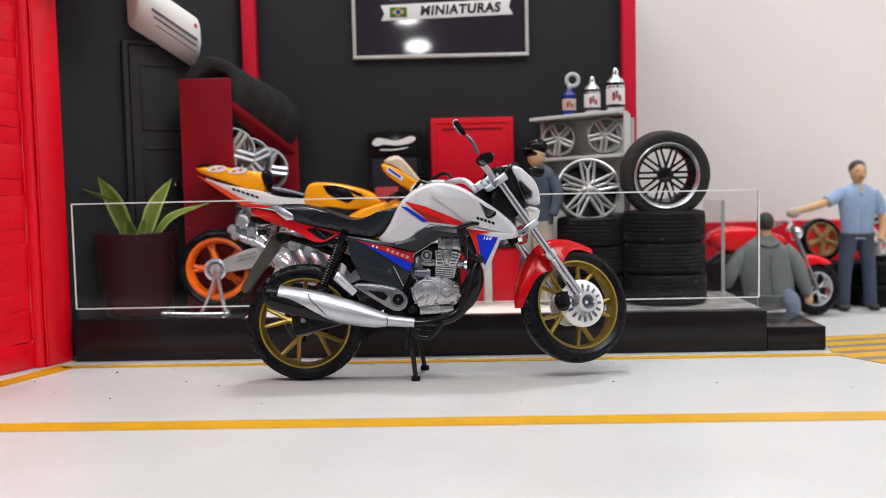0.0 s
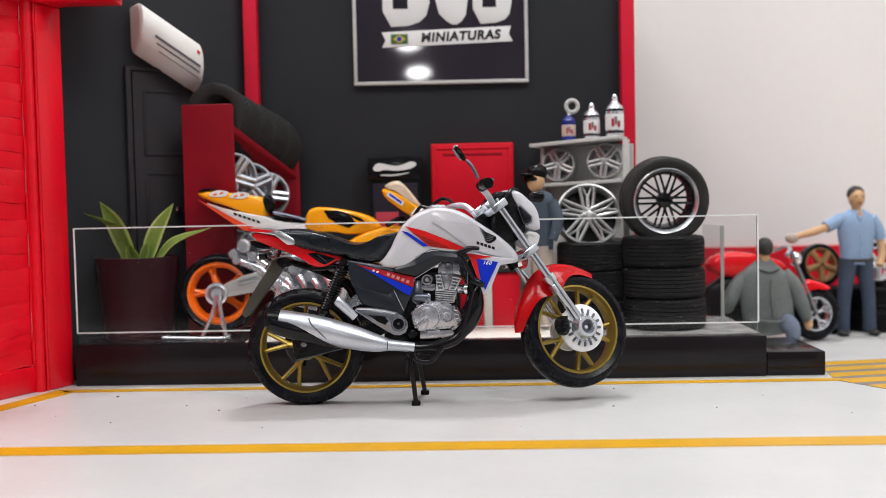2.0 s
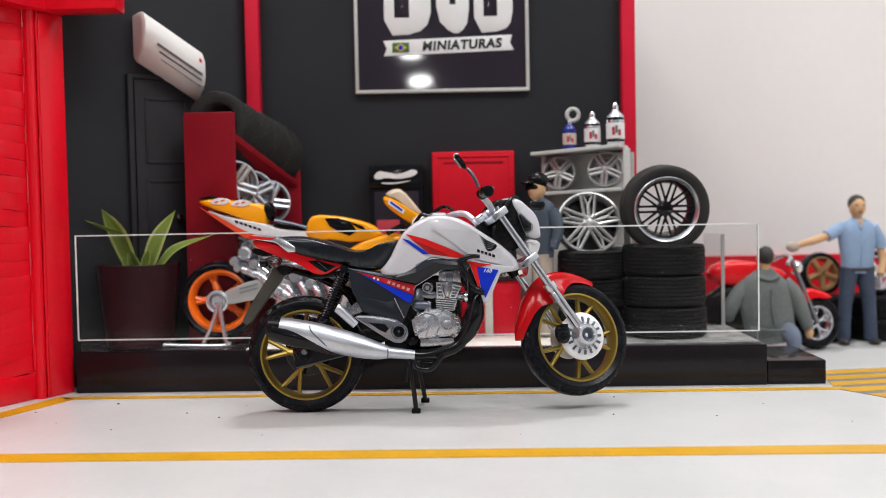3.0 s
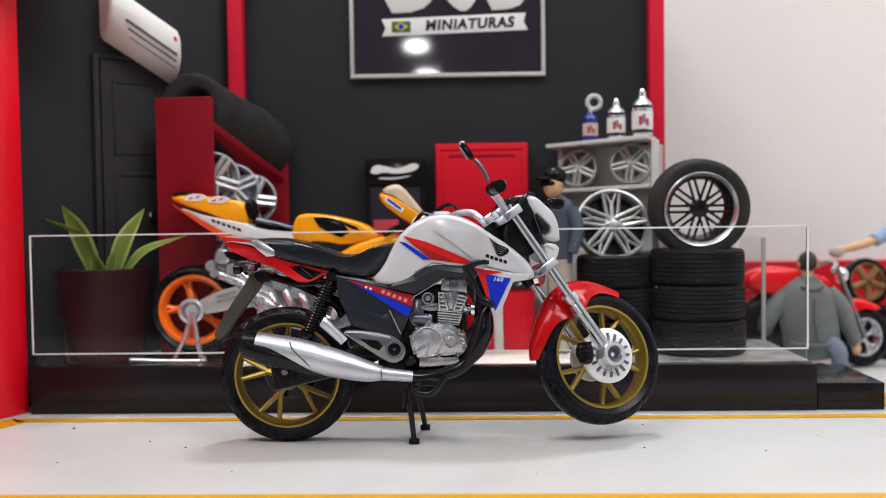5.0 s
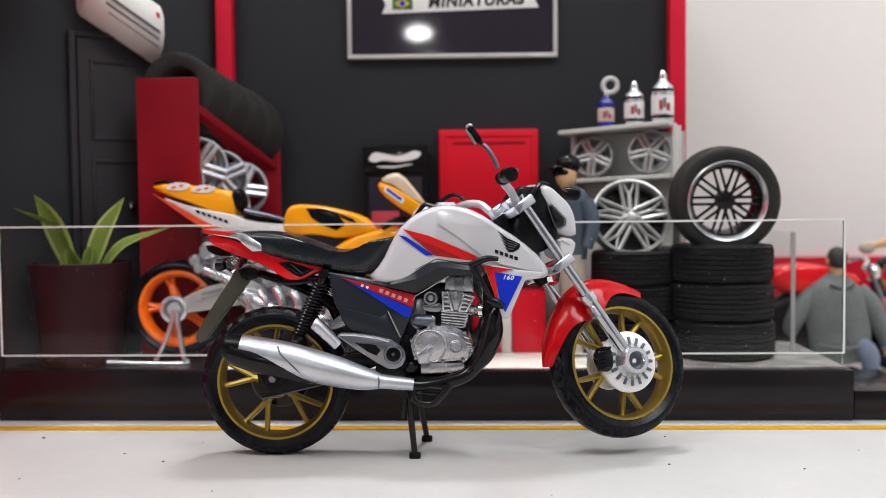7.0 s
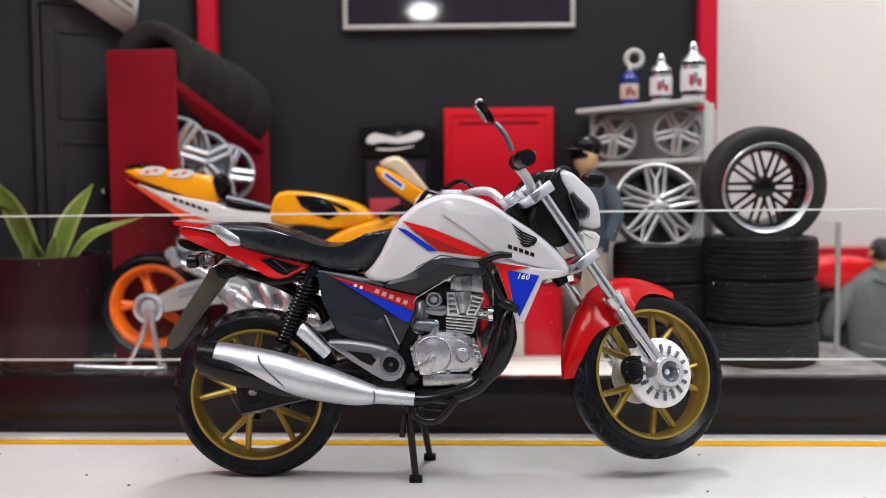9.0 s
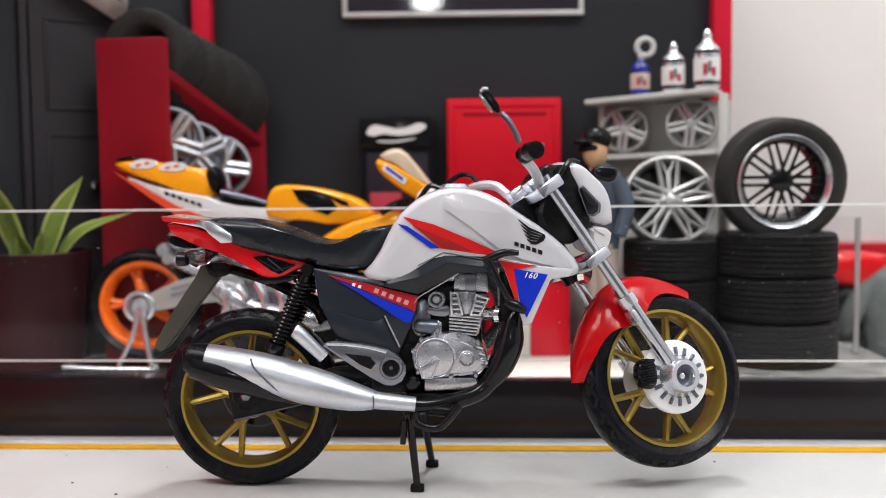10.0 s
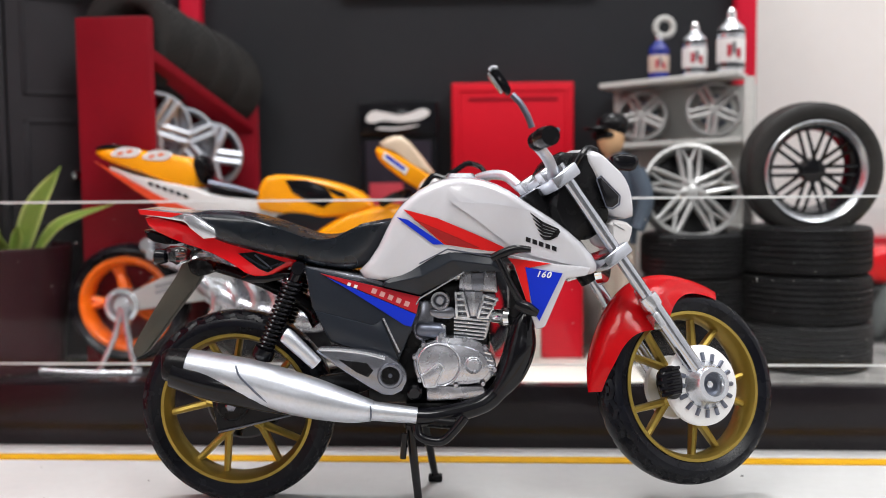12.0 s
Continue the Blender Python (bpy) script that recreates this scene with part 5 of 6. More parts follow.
def stack_tyre(r, w, inner, m=None, segs=132):
    """A lying car tyre: six rows of small tread blocks between round grooves."""
    h = w / 2
    prof = [(inner, -h * 0.8), (inner + 0.05, -h * 0.95), ((inner + r) / 2, -h * 1.0), (r * 0.94, -h * 0.95), (r * 0.985, -h * 0.84)]
    for k in range(6):
        a = -0.74 + 0.25 * k
        prof += [(r - 0.028, h * (a - 0.03)), (r, h * a), (r, h * (a + 0.20)), (r - 0.028, h * (a + 0.22))]
    prof += [(r * 0.985, h * 0.84), (r * 0.94, h * 0.95), ((inner + r) / 2, h * 1.0), (inner + 0.05, h * 0.95), (inner, h * 0.8)]

    def wave(i, k, q):
        return q - 0.016 if 5 <= i < 29 and (k + 2 * ((i - 5) // 4)) % 4 == 0 else q

    return lathe(prof, segs, m, True, wave)


LEAN = Matrix(((1, RD.x / RD.y, 0, 0), (0, 1, 0, 0), (0, -1.48 / 2.05, 1, 0), (0, 0, 0, 1)))  # sheared along the rack and down, to fit the camera's view
for i in range(4):
    f = 0.195 + 0.21 * i
    p = RN + (RF - RN) * f + RB * 0.45
    t = thing("stacked_tyre", (RX + p.x, RY + p.y, TOP + 6.50 - 1.48 * f), "black rubber tyre lying on the red rack", "tyre", "tyres on the rack")
    part("tread", stack_tyre((0.92, 0.92, 0.94, 0.98)[i], 0.44, 0.54, Matrix.Translation((0, 0, 0.66 + 0.05 * i)) @ LEAN), M_RUBBERGREY, t)
for za, drop, r in ((4.54, 1.10, 0.78), (1.9, 0.24, 0.74)):
    for i in range(3):
        f = 0.27 + 0.245 * i
        p = RN + (RF - RN) * f + RB * 0.40
        size = r - 0.02 * i
        t = thing("chrome_wheel", (RX + p.x, RY + p.y, TOP + za - drop * (f + 0.05)), "shiny chrome car wheel standing in the red rack", "wheel", "wheels in the rack")
        alloy(size, 0.30, 5, M_MUFFLER, t, Matrix.Translation((0, 0, size)) @ at(0, 0, 0, 0, 0, 25) @ at(0, 0, 0, 6, 17 + 31 * i, 0), 0.15, 0.085)

# ---- plant ----
PX, PY = -8.58, 5.2
pot = thing("plant_pot", (PX, PY, TOP + 0.01), "dark glazed pot with a green leafy plant", "plant", "", 0, 0.985)
part("pot", lathe([(0.01, 0), (0.98, 0), (1.03, 0.05), (1.27, 2.50), (1.28, 2.55), (1.26, 2.58), (1.20, 2.58), (1.19, 2.40), (0.01, 2.38)], 56, UPRIGHT), M_POT, pot)
part("soil", lathe([(0.01, 2.39), (1.20, 2.39), (1.18, 2.44), (0.6, 2.50), (0.01, 2.46)], 40, UPRIGHT), M_SOIL, pot)


def leaf(base, mid, tip, width, name="leaf"):
    path = smooth_path([base, mid, tip], 7)
    for mat, k, lift in ((M_LEAFEDGE, 1.0, 0.0), (M_LEAF, 0.66, 0.012)):
        b = bmesh.new()
        rows = []
        for i, q in enumerate(path):
            f = i / (len(path) - 1)
            d = (path[min(i + 1, len(path) - 1)] - path[max(i - 1, 0)]).normalized()
            s = Vector((0.85, -0.4, 0)) - d * Vector((0.85, -0.4, 0)).dot(d)
            s.normalize()
            n = s.cross(d)
            if n.y > 0:
                n = -n
            w = width * k * (0.55 + 0.75 * math.sin(math.pi * min(1, f * 0.9 + 0.12))) * (1 - f ** 7 * 0.95)
            rows.append([b.verts.new(q + s * w * g + n * (lift - 0.18 * w * (1 - abs(g)) + 0.05 * w)) for g in (-1, -0.5, 0, 0.5, 1)])
        for r0, r1 in zip(rows, rows[1:]):
            for j in range(4):
                b.faces.new((r0[j], r0[j + 1], r1[j + 1], r1[j]))
        bmesh.ops.solidify(b, geom=b.faces[:], thickness=0.02)
        part(name, b, mat, pot, "", 60)


for bx, mid, tip, w in ((-0.40, (-0.62, 0.0, 3.45), (-1.62, -0.1, 3.98), 0.13), (-0.20, (-0.58, -0.1, 3.45), (-1.12, -0.05, 4.32), 0.30), (0.25, (0.62, -0.05, 3.35), (1.16, 0.05, 4.22), 0.25), (0.55, (1.2, -0.2, 3.05), (2.45, -0.45, 3.45), 0.11),
                        (0.0, (-0.06, -0.25, 2.7), (-0.12, -0.4, 3.0), 0.15), (0.1, (0.3, -0.2, 2.75), (0.42, -0.35, 3.02), 0.12)):
    leaf((bx, 0, 2.40), mid, tip, w)

# ---- clear acrylic guard in front of the display ----
guard = thing("acrylic_guard", (0, 3.62, TOP), "clear acrylic guard panel with bright polished edges", "display guard", "", FRONT)


INNER = Matrix.Translation((9.60, 2.6, 0)) @ Matrix.Rotation(radians(7), 4, "Z")


def pane(name, bm):
    ob = part(name, bm, M_ACRYL, guard, "clear acrylic pane")
    ob.visible_shadow = False
    return ob


pane("pane", box(-10.06, 9.98, 0.0, 0.07, 0.0, 3.45, 0))
pane("pane", box(-0.02, 0.02, 0, 1.75, 0.04, 3.10, 0, INNER))
for q in ((-10.07, 9.99, -0.005, 0.075, 3.45, 3.485), (-10.07, 9.99, -0.012, -0.002, 0.335, 0.37), (-10.11, -10.065, -0.005, 0.075, 0.34, 3.48), (9.985, 10.03, -0.005, 0.075, 0.34, 3.48)):
    part("polished_edge", box(*q, 0), M_EDGE, guard, "bright polished edge")
part("polished_edge", box(-0.06, 0.05, -0.04, 0.0, 0.04, 3.10, 0, INNER), M_FROSTEDGE, guard, "dull grey edge of the inner pane")

# dust on the pane
rng = random.Random(5)
dust = bmesh.new()
for _ in range(280):
    x, z, r = rng.uniform(-9.9, 9.8), TOP + 3.4 * rng.random() ** 1.3, 0.006 + 0.010 * rng.random() ** 3
    bmesh.ops.create_icosphere(dust, subdivisions=1, radius=r, matrix=Matrix.Translation((x, 3.614 - 0.0349 * x, z)) @ Matrix.Diagonal((1, 0.4, 1, 1)))
solid("dust_specks", dust, M_DUST, "tiny pale dust specks clinging to the acrylic pane", "dust", "stuff")

# ---- tyre stacks and loose wheels on the platform ----
for cx, cy, r, tops, n in ((7.65, 5.1, 1.255, 0.945, 3), (5.50, 5.6, 1.06, 0.89, 3)):
    for i in range(n):
        t = thing("stacked_tyre", (cx + 0.02 * math.sin(i * 2 + cx), cy, TOP + 0.035 + i * tops), "black rubber car tyre lying in a stack", "tyre", "tyres stacked on the platform", 17 * i)
        part("tread", stack_tyre(r, tops - 0.01, r * 0.62, Matrix.Translation((0, 0, tops / 2)) @ UPRIGHT), M_RUBBERDULL, t)

wh = thing("spare_wheel", (7.66, 5.0, 3.87), "black multi-spoke alloy wheel with tyre resting on stacked tyres", "wheel", "", 0, 1.0)
WM = Matrix.Translation((0, 0, 1.30)) @ at(0, 0, 0, 5, 0, 0)
part("tyre", car_tyre(1.33, 0.82, 0.99, WM, 108, 0.004), M_RUBBERGREY, wh)
alloy(0.90, 0.60, 10, M_BLACK, wh, WM, 0.115, 0.036, M_BLACK)
part("lip", lathe([(1.0, -0.40), (0.98, -0.42), (0.93, -0.38), (0.87, -0.28), (0.88, -0.22), (1.0, -0.3)], 64, WM, True), M_SILVER, wh, "satin silver lip")
part("barrel", lathe([(0.90, -0.24), (0.87, -0.22), (0.85, 0.36), (0.985, 0.38), (0.985, -0.22)], 64, WM, True), M_BLACK, wh)
cw = thing("chrome_wheel", (5.40, 5.45, 3.76), "large silver alloy wheel standing on stacked tyres", "wheel", "", 0, 1.03)
CWM = Matrix.Translation((0, 0, 0.93)) @ at(0, 0, 0, -20, 0, 0)
CWS = CWM @ at(0, 0, 0, 0, 18, 0)
part("rim", lathe([(0.97, -0.2), (0.92, -0.21), (0.88, -0.17), (0.85, 0), (0.85, 0.2), (0.97, 0.2)], 56, CWS, True), M_WHEELSILVER, cw)
for k in range(5):
    part("spoke", spoke_bm(72 * k, 0.12, 0.26, 0.90, 22, 0.066, CWS, -0.14), M_WHEELSILVER, cw)
    part("spoke_web", spoke_bm(72 * k + 36, 0.16, 0.62, 0.90, 9, 0.050, CWS, -0.11), M_WHEELSILVER, cw)
part("back_disc", lathe([(0.01, 0.10), (0.86, 0.10), (0.86, 0.19), (0.01, 0.19)], 40, CWS), M_MATT, cw)
part("hub", lathe([(0.01, -0.24), (0.10, -0.24), (0.20, -0.20), (0.22, 0), (0.01, 0)], 24, CWS), M_WHEELSILVER, cw)

box_ = thing("beige_box", (4.2, 6.2, TOP), "plain dull beige box standing on the platform", "box")
part("body", box(-0.52, 0.14, -0.2, 0.2, 0, 2.70, 0.03), M_BEIGE, box_)
part("lid", box(-0.55, 0.17, -0.23, 0.23, 2.70, 2.80, 0.02), M_BEIGE, box_)

# ---- shelf with wheels and bottles ----
SH = -24
shelf = thing("shelf_unit", (5.40, 6.72, TOP), "pale grey display shelf holding wheels and bottles", "shelf", "", SH, 0.955)
part("top_board", box(-1.38, 1.72, -0.45, 0.75, 6.09, 6.21, 0.02, at(0, 0, 0, 0, -3, 0)), M_SHELF, shelf)
part("middle_board", box(-1.45, 1.62, -0.4, 0.7, 4.69, 4.81, 0.02, at(0, 0, 0, 0, -2, 0)), M_SHELF, shelf)
part("back_panel", box(-1.5, 1.6, 0.70, 0.76, 0, 6.06, 0.01), M_SHELF, shelf)
part("post", box(1.50, 1.70, -0.38, -0.2, 0, 6.15, 0.02), M_SHELF, shelf)
part("post", box(-1.56, -1.4, 0.3, 0.5, 0, 6.02, 0.02), M_SHELF, shelf)
part("lower_box", box(-2.45, 1.4, 0.1, 0.66, 0, 2.9, 0.03), M_SHELF, shelf)
sm = shelf.matrix_world
for lx, r in ((-0.82, 0.57), (0.80, 0.60)):
    p = sm @ (Vector((lx, 0.1, 4.83 + lx * 0.035)) * CM)
    t = thing("chrome_wheel", (p.x / CM, p.y / CM, p.z / CM), "small chrome alloy wheel displayed on the grey shelf", "wheel", "wheels on the shelf", SH, 0.955)
    alloy(r, 0.35, 5, M_WHEELSILVER, t, Matrix.Translation((0, 0, r)) @ at(0, 0, 0, -10, 24, 0), 0.15, 0.062)
    part("brake_disc", lathe([(0.01, 0.02), (r * 0.62, 0.02), (r * 0.62, 0.06), (0.01, 0.06)], 28, Matrix.Translation((0, 0, r)) @ at(0, 0, 0, -6, 0, 0)), M_GUN, t)


def bottle(lx, r, h, mat, label, ring=False):
    p = sm @ (Vector((lx, 0.1, 6.215 + lx * 0.0524)) * CM)
    t = thing("gas_bottle", (p.x / CM, p.y / CM, p.z / CM), label, "gas bottle", "bottles on the shelf", 0, 0.96)
    part("body", lathe([(0.01, 0), (r * 0.92, 0), (r, 0.05), (r, h * 0.62), (r * 0.92, h * 0.70), (r * 0.45, h * 0.80), (r * 0.40, h * 0.84), (0.01, h * 0.84)], 28, UPRIGHT), mat, t)
    part("valve", lathe([(0.01, h * 0.84), (r * 0.34, h * 0.84), (r * 0.36, h * 0.92), (r * 0.18, h), (0.01, h)], 16, UPRIGHT), M_CHROME, t)
    part("label", lathe([(r + 0.003, h * 0.16), (r + 0.006, h * 0.18), (r + 0.006, h * 0.50), (r + 0.003, h * 0.52)], 28, UPRIGHT), M_CREAM if ring else M_DECALWHITE, t, "pale label band")
    for k, (z0, z1) in enumerate(((0.24, 0.42), (0.28, 0.46), (0.22, 0.36))):
        part("label_bar", box(-r * 0.5 + k * r * 0.33, -r * 0.22 + k * r * 0.33, -r - 0.02, -r + 0.06, h * z0, h * z1, 0.0), M_LABELRED if k != 1 else M_DECALGREY, t)
    for zz in (0.08, 0.60):
        part("band", lathe([(r + 0.002, h * zz), (r + 0.015, h * zz), (r + 0.015, h * (zz + 0.05)), (r + 0.002, h * (zz + 0.05))], 28, UPRIGHT), M_BLACK if not ring else M_NOS, t)
    if ring:
        part("gauge", add_tube(bmesh.new(), [(0.12 + 0.20 * math.cos(a), 0, h + 0.13 + 0.20 * math.sin(a)) for a in (k * math.pi / 6 for k in range(13))], 0.07, 8, 2), M_SHELF, t, "pale ring gauge")


bottle(-0.46, 0.23, 1.05, M_NOS, "blue bottle with a ring-shaped gauge", True)
bottle(0.34, 0.27, 1.20, M_SILVER, "silver bottle with a pale label")
bottle(1.13, 0.30, 1.40, M_SILVER, "tall silver bottle with a pale label")


# ---- figurines: each one plain mesh ----
def figurine(name, pieces, label, at_, turn=0, size=1.0):
    b = bmesh.new()
    mats = []
    for bm, mat in pieces:
        n0 = len(b.faces)
        merge(b, bm)
        b.faces.ensure_lookup_table()
        if mat not in mats:
            mats.append(mat)
        for f in b.faces[n0:]:
            f.material_index = mats.index(mat)
    me = finish(name, b, None, 60)
    for m in mats:
        me.materials.append(m)
    ob = tagged(new(name, me), label, "figurine")
    ob.matrix_world = pose(at_[0] * CM, at_[1] * CM, at_[2] * CM, 0, 0, turn) @ Matrix.Scale(size, 4)
    return ob


def ball(x, y, z, rx, ry, rz):
    b = bmesh.new()
    bmesh.ops.create_uvsphere(b, u_segments=20, v_segments=12, radius=1, matrix=Matrix.Translation((x, y, z)) @ Matrix.Diagonal((rx, ry, rz, 1)))
    return b


M_SHIRT = material("blue_painted_shirt", (0.25, 0.36, 0.54), 0.75, vary=0.2, grain=1.5, bump=0.8, bump_scale=5)
M_JEANS = material("dark_blue_painted_trousers", (0.040, 0.058, 0.098), 0.75, vary=0.5, grain=1.2, bump=0.7, bump_scale=5)
M_HAIR = material("dark_painted_top", (0.032, 0.029, 0.027), 0.7, vary=0.2, grain=4)
M_OVERALL = material("grey_green_painted_cloth", (0.135, 0.152, 0.150), 0.8, vary=0.3, grain=1.2, bump=0.9, bump_scale=4)
M_KHAKI = material("khaki_painted_cloth", (0.44, 0.37, 0.31), 0.7, vary=0.15, grain=3)
M_DENIM = material("blue_grey_painted_cloth", (0.15, 0.18, 0.25), 0.8, vary=0.25, grain=2, bump=0.5, bump_scale=6)
M_NAVY = material("navy_painted_cloth", (0.05, 0.07, 0.10), 0.7, vary=0.15, grain=3)

figurine("standing_figurine", [
    (tube([(-0.52, 0, 0.2), (-0.46, 0, 1.5), (-0.29, 0, 2.95)], [0.24, 0.25, 0.36], 14, 4), M_JEANS),
    (tube([(0.54, 0.05, 0.2), (0.46, 0, 1.5), (0.27, 0, 2.95)], [0.24, 0.25, 0.36], 14, 4), M_JEANS),
    (ball(-0.56, -0.15, 0.12, 0.20, 0.36, 0.13), M_HAIR), (ball(0.62, -0.12, 0.12, 0.20, 0.36, 0.13), M_HAIR),
    (tube([(-0.02, 0, 2.75), (0, 0, 3.3), (0, 0, 4.1), (0, 0.02, 4.62), (0, 0.02, 4.85)], [0.60, 0.62, 0.72, 0.62, 0.22], 18, 4, flat=0.6), M_SHIRT),
    (tube([(-0.58, -0.08, 2.92), (-0.40, -0.26, 2.9), (0, -0.35, 2.9), (0.40, -0.26, 2.9), (0.58, -0.08, 2.92)], 0.07, 8, 4), M_HAIR), (tube([(0.0, -0.385, 4.45), (0.01, -0.405, 3.8), (0, -0.365, 3.05)], 0.03, 6, 3), M_SHIRT),
    (tube([(-0.22, -0.17, 4.76), (-0.06, -0.36, 4.55), (0.0, -0.39, 4.42), (0.06, -0.36, 4.55), (0.22, -0.17, 4.76)], 0.06, 8, 3), M_SHIRT), (ball(0, -0.33, 4.66, 0.10, 0.06, 0.14), M_SKIN),
    (tube([(0, 0.02, 4.7), (0, 0, 5.0)], 0.18, 12, 0), M_SKIN), (ball(0, -0.35, 5.24, 0.045, 0.07, 0.08), M_SKIN), (ball(-0.12, -0.32, 5.34, 0.06, 0.03, 0.025), M_HAIR), (ball(0.12, -0.32, 5.34, 0.06, 0.03, 0.025), M_HAIR), (ball(0, -0.32, 5.08, 0.09, 0.03, 0.02), M_HAIR), (ball(0, -0.03, 5.28, 0.30, 0.33, 0.40), M_SKIN), (ball(0, 0.05, 5.42, 0.32, 0.34, 0.33), M_HAIR),
    (tube([(-0.55, 0, 4.5), (-0.95, -0.05, 4.30), (-1.2, -0.1, 4.18)], [0.25, 0.24, 0.23], 12, 3), M_SHIRT),
    (tube([(-1.15, -0.1, 4.2), (-1.7, -0.15, 4.02), (-2.2, -0.2, 3.90), (-2.45, -0.2, 3.82)], [0.15, 0.15, 0.12, 0.13], 12, 3), M_SKIN), (ball(-2.55, -0.25, 3.80, 0.26, 0.16, 0.20), M_KHAKI),
    (tube([(0.55, 0, 4.5), (0.80, 0, 4.1), (0.9, 0, 3.7)], [0.25, 0.24, 0.23], 12, 3), M_SHIRT), (tube([(0.88, 0, 3.75), (0.95, -0.1, 3.2), (0.75, -0.3, 2.7)], [0.15, 0.14, 0.15], 12, 3), M_SKIN),
], "painted standing figurine in a pale blue shirt and jeans", (16.05, 11.0, 0), 0, 0.96)

figurine("kneeling_figurine", [
    (tube([(0.20, 0.1, 0.45), (0.12, 0, 1.2), (0.0, 0, 2.0), (-0.02, 0.05, 2.62), (0.0, 0.1, 2.98), (0.02, 0.1, 3.3)], [0.92, 0.98, 1.0, 0.92, 0.60, 0.2], 22, 4, flat=0.6), M_OVERALL),
    (tube([(-0.70, 0.1, 2.62), (-1.12, 0.05, 2.1), (-1.40, 0.1, 1.5), (-1.2, 0.7, 1.1)], [0.30, 0.32, 0.27, 0.18], 14, 4), M_OVERALL),
    (tube([(0.70, 0.05, 2.68), (1.10, -0.05, 2.2), (1.38, -0.1, 1.5), (1.60, -0.05, 0.95)], [0.30, 0.32, 0.28, 0.22], 14, 4), M_OVERALL),
    (ball(1.66, -0.05, 0.72, 0.15, 0.16, 0.22), M_SKIN),
    (tube([(0.55, -0.20, 1.0), (0.86, -0.45, 0.70), (0.98, -0.35, 0.14)], [0.34, 0.32, 0.24], 14, 4), M_DENIM), (tube([(-0.35, 0.1, 0.6), (-0.50, 0.0, 0.35), (-0.45, 0.3, 0.20)], [0.40, 0.32, 0.22], 14, 4), M_DENIM),
    (ball(0.25, -0.45, 0.16, 0.34, 0.20, 0.15), M_BLACK),
    (tube([(-0.36, -0.42, 2.92), (0.02, -0.48, 2.80), (0.40, -0.42, 2.92)], 0.06, 8, 4), M_OVERALL), (tube([(0.06, -0.60, 2.5), (0.02, -0.64, 1.8), (0.16, -0.62, 1.1)], 0.03, 6, 4), M_OVERALL),
    (tube([(-0.75, -0.50, 1.02), (0.15, -0.66, 0.92), (1.0, -0.48, 1.0)], 0.05, 8, 4), M_OVERALL),
    (tube([(0, 0.1, 3.1), (0.03, 0.06, 3.5)], 0.2, 12, 0), M_SKIN), (ball(0.03, 0.05, 3.72, 0.31, 0.36, 0.37), M_HAIR), (ball(0.33, 0.03, 3.62, 0.05, 0.08, 0.10), M_SKIN), (ball(-0.28, 0.03, 3.62, 0.05, 0.08, 0.10), M_SKIN),
], "painted kneeling figurine in grey-green overalls seen from behind", (12.16, 9.4, 0), 0, 0.92)

figurine("cap_figurine", [
    (tube([(0.28, 0, 0.1), (0.30, 0, 1.4), (0.25, 0, 2.6)], [0.15, 0.18, 0.28], 12, 3), M_KHAKI), (tube([(0.02, 0.1, 0.1), (0.0, 0.05, 1.4), (0.05, 0, 2.6)], [0.15, 0.18, 0.28], 12, 3), M_KHAKI),
    (tube([(0.15, 0, 2.5), (0.15, 0, 3.3), (0.12, 0, 4.0), (0.06, 0, 4.3)], [0.40, 0.46, 0.50, 0.20], 16, 3, flat=0.6), M_NAVY),
    (tube([(0.55, 0, 3.95), (0.78, 0, 3.4), (0.72, -0.2, 2.8)], [0.20, 0.18, 0.14], 10, 3), M_NAVY), (tube([(-0.3, 0, 3.95), (-0.42, 0, 3.4), (-0.35, -0.3, 2.8)], [0.20, 0.18, 0.14], 10, 3), M_NAVY),
    (ball(0, -0.05, 4.62, 0.26, 0.30, 0.36), M_SKIN), (ball(0, 0.02, 4.88, 0.32, 0.35, 0.27), M_MATT), (ball(-0.12, -0.36, 4.82, 0.27, 0.26, 0.06), M_MATT), (ball(-0.05, -0.26, 4.68, 0.26, 0.12, 0.11), M_MATT), (tube([(0.02, 0.02, 4.15), (0, 0, 4.45)], 0.17, 10, 0), M_SKIN),
], "painted figurine in a black cap and dark glasses", (3.82, 5.45, TOP), -42)

# ---- toy bikes, tyres and wheels on the floor beyond the platform ----
toy = thing("toy_motorcycle", (14.10, 9.9, 0), "small red toy motorcycle partly hidden by a figurine", "motorcycle")
TM = Matrix.Translation((0, 0, 0.97)) @ at(0, 0, 0, 0, 0, 14)
tw = part("wheel", lathe([(0.62, -0.16), (0.56, -0.17), (0.52, 0), (0.56, 0.17), (0.62, 0.16)], 40, TM, True), M_SILVER, toy, "silver wheel")
part("tyre", tyre_bm(0.96, 0.46, 0.61, 60, 0.02, TM), M_RUBBER, tw)
for k in range(5):
    part("spoke", spoke_bm(72 * k + 20, 0.12, 0.3, 0.56, 14, 0.045, TM), M_SILVER, tw)
part("mudguard", pillow([(-1.0, 1.35), (-0.95, 2.0), (-0.3, 2.25), (0.35, 2.05), (0.6, 1.85), (0.0, 1.95), (-0.45, 1.75), (-0.65, 1.2)], 0.32, turns=1), M_BIKERED, toy)
part("fork", tube([(0, -0.25, 0.97), (-0.55, -0.25, 2.3), (-0.95, -0.25, 3.3)], 0.085, 10, 3), M_HANGER, toy)
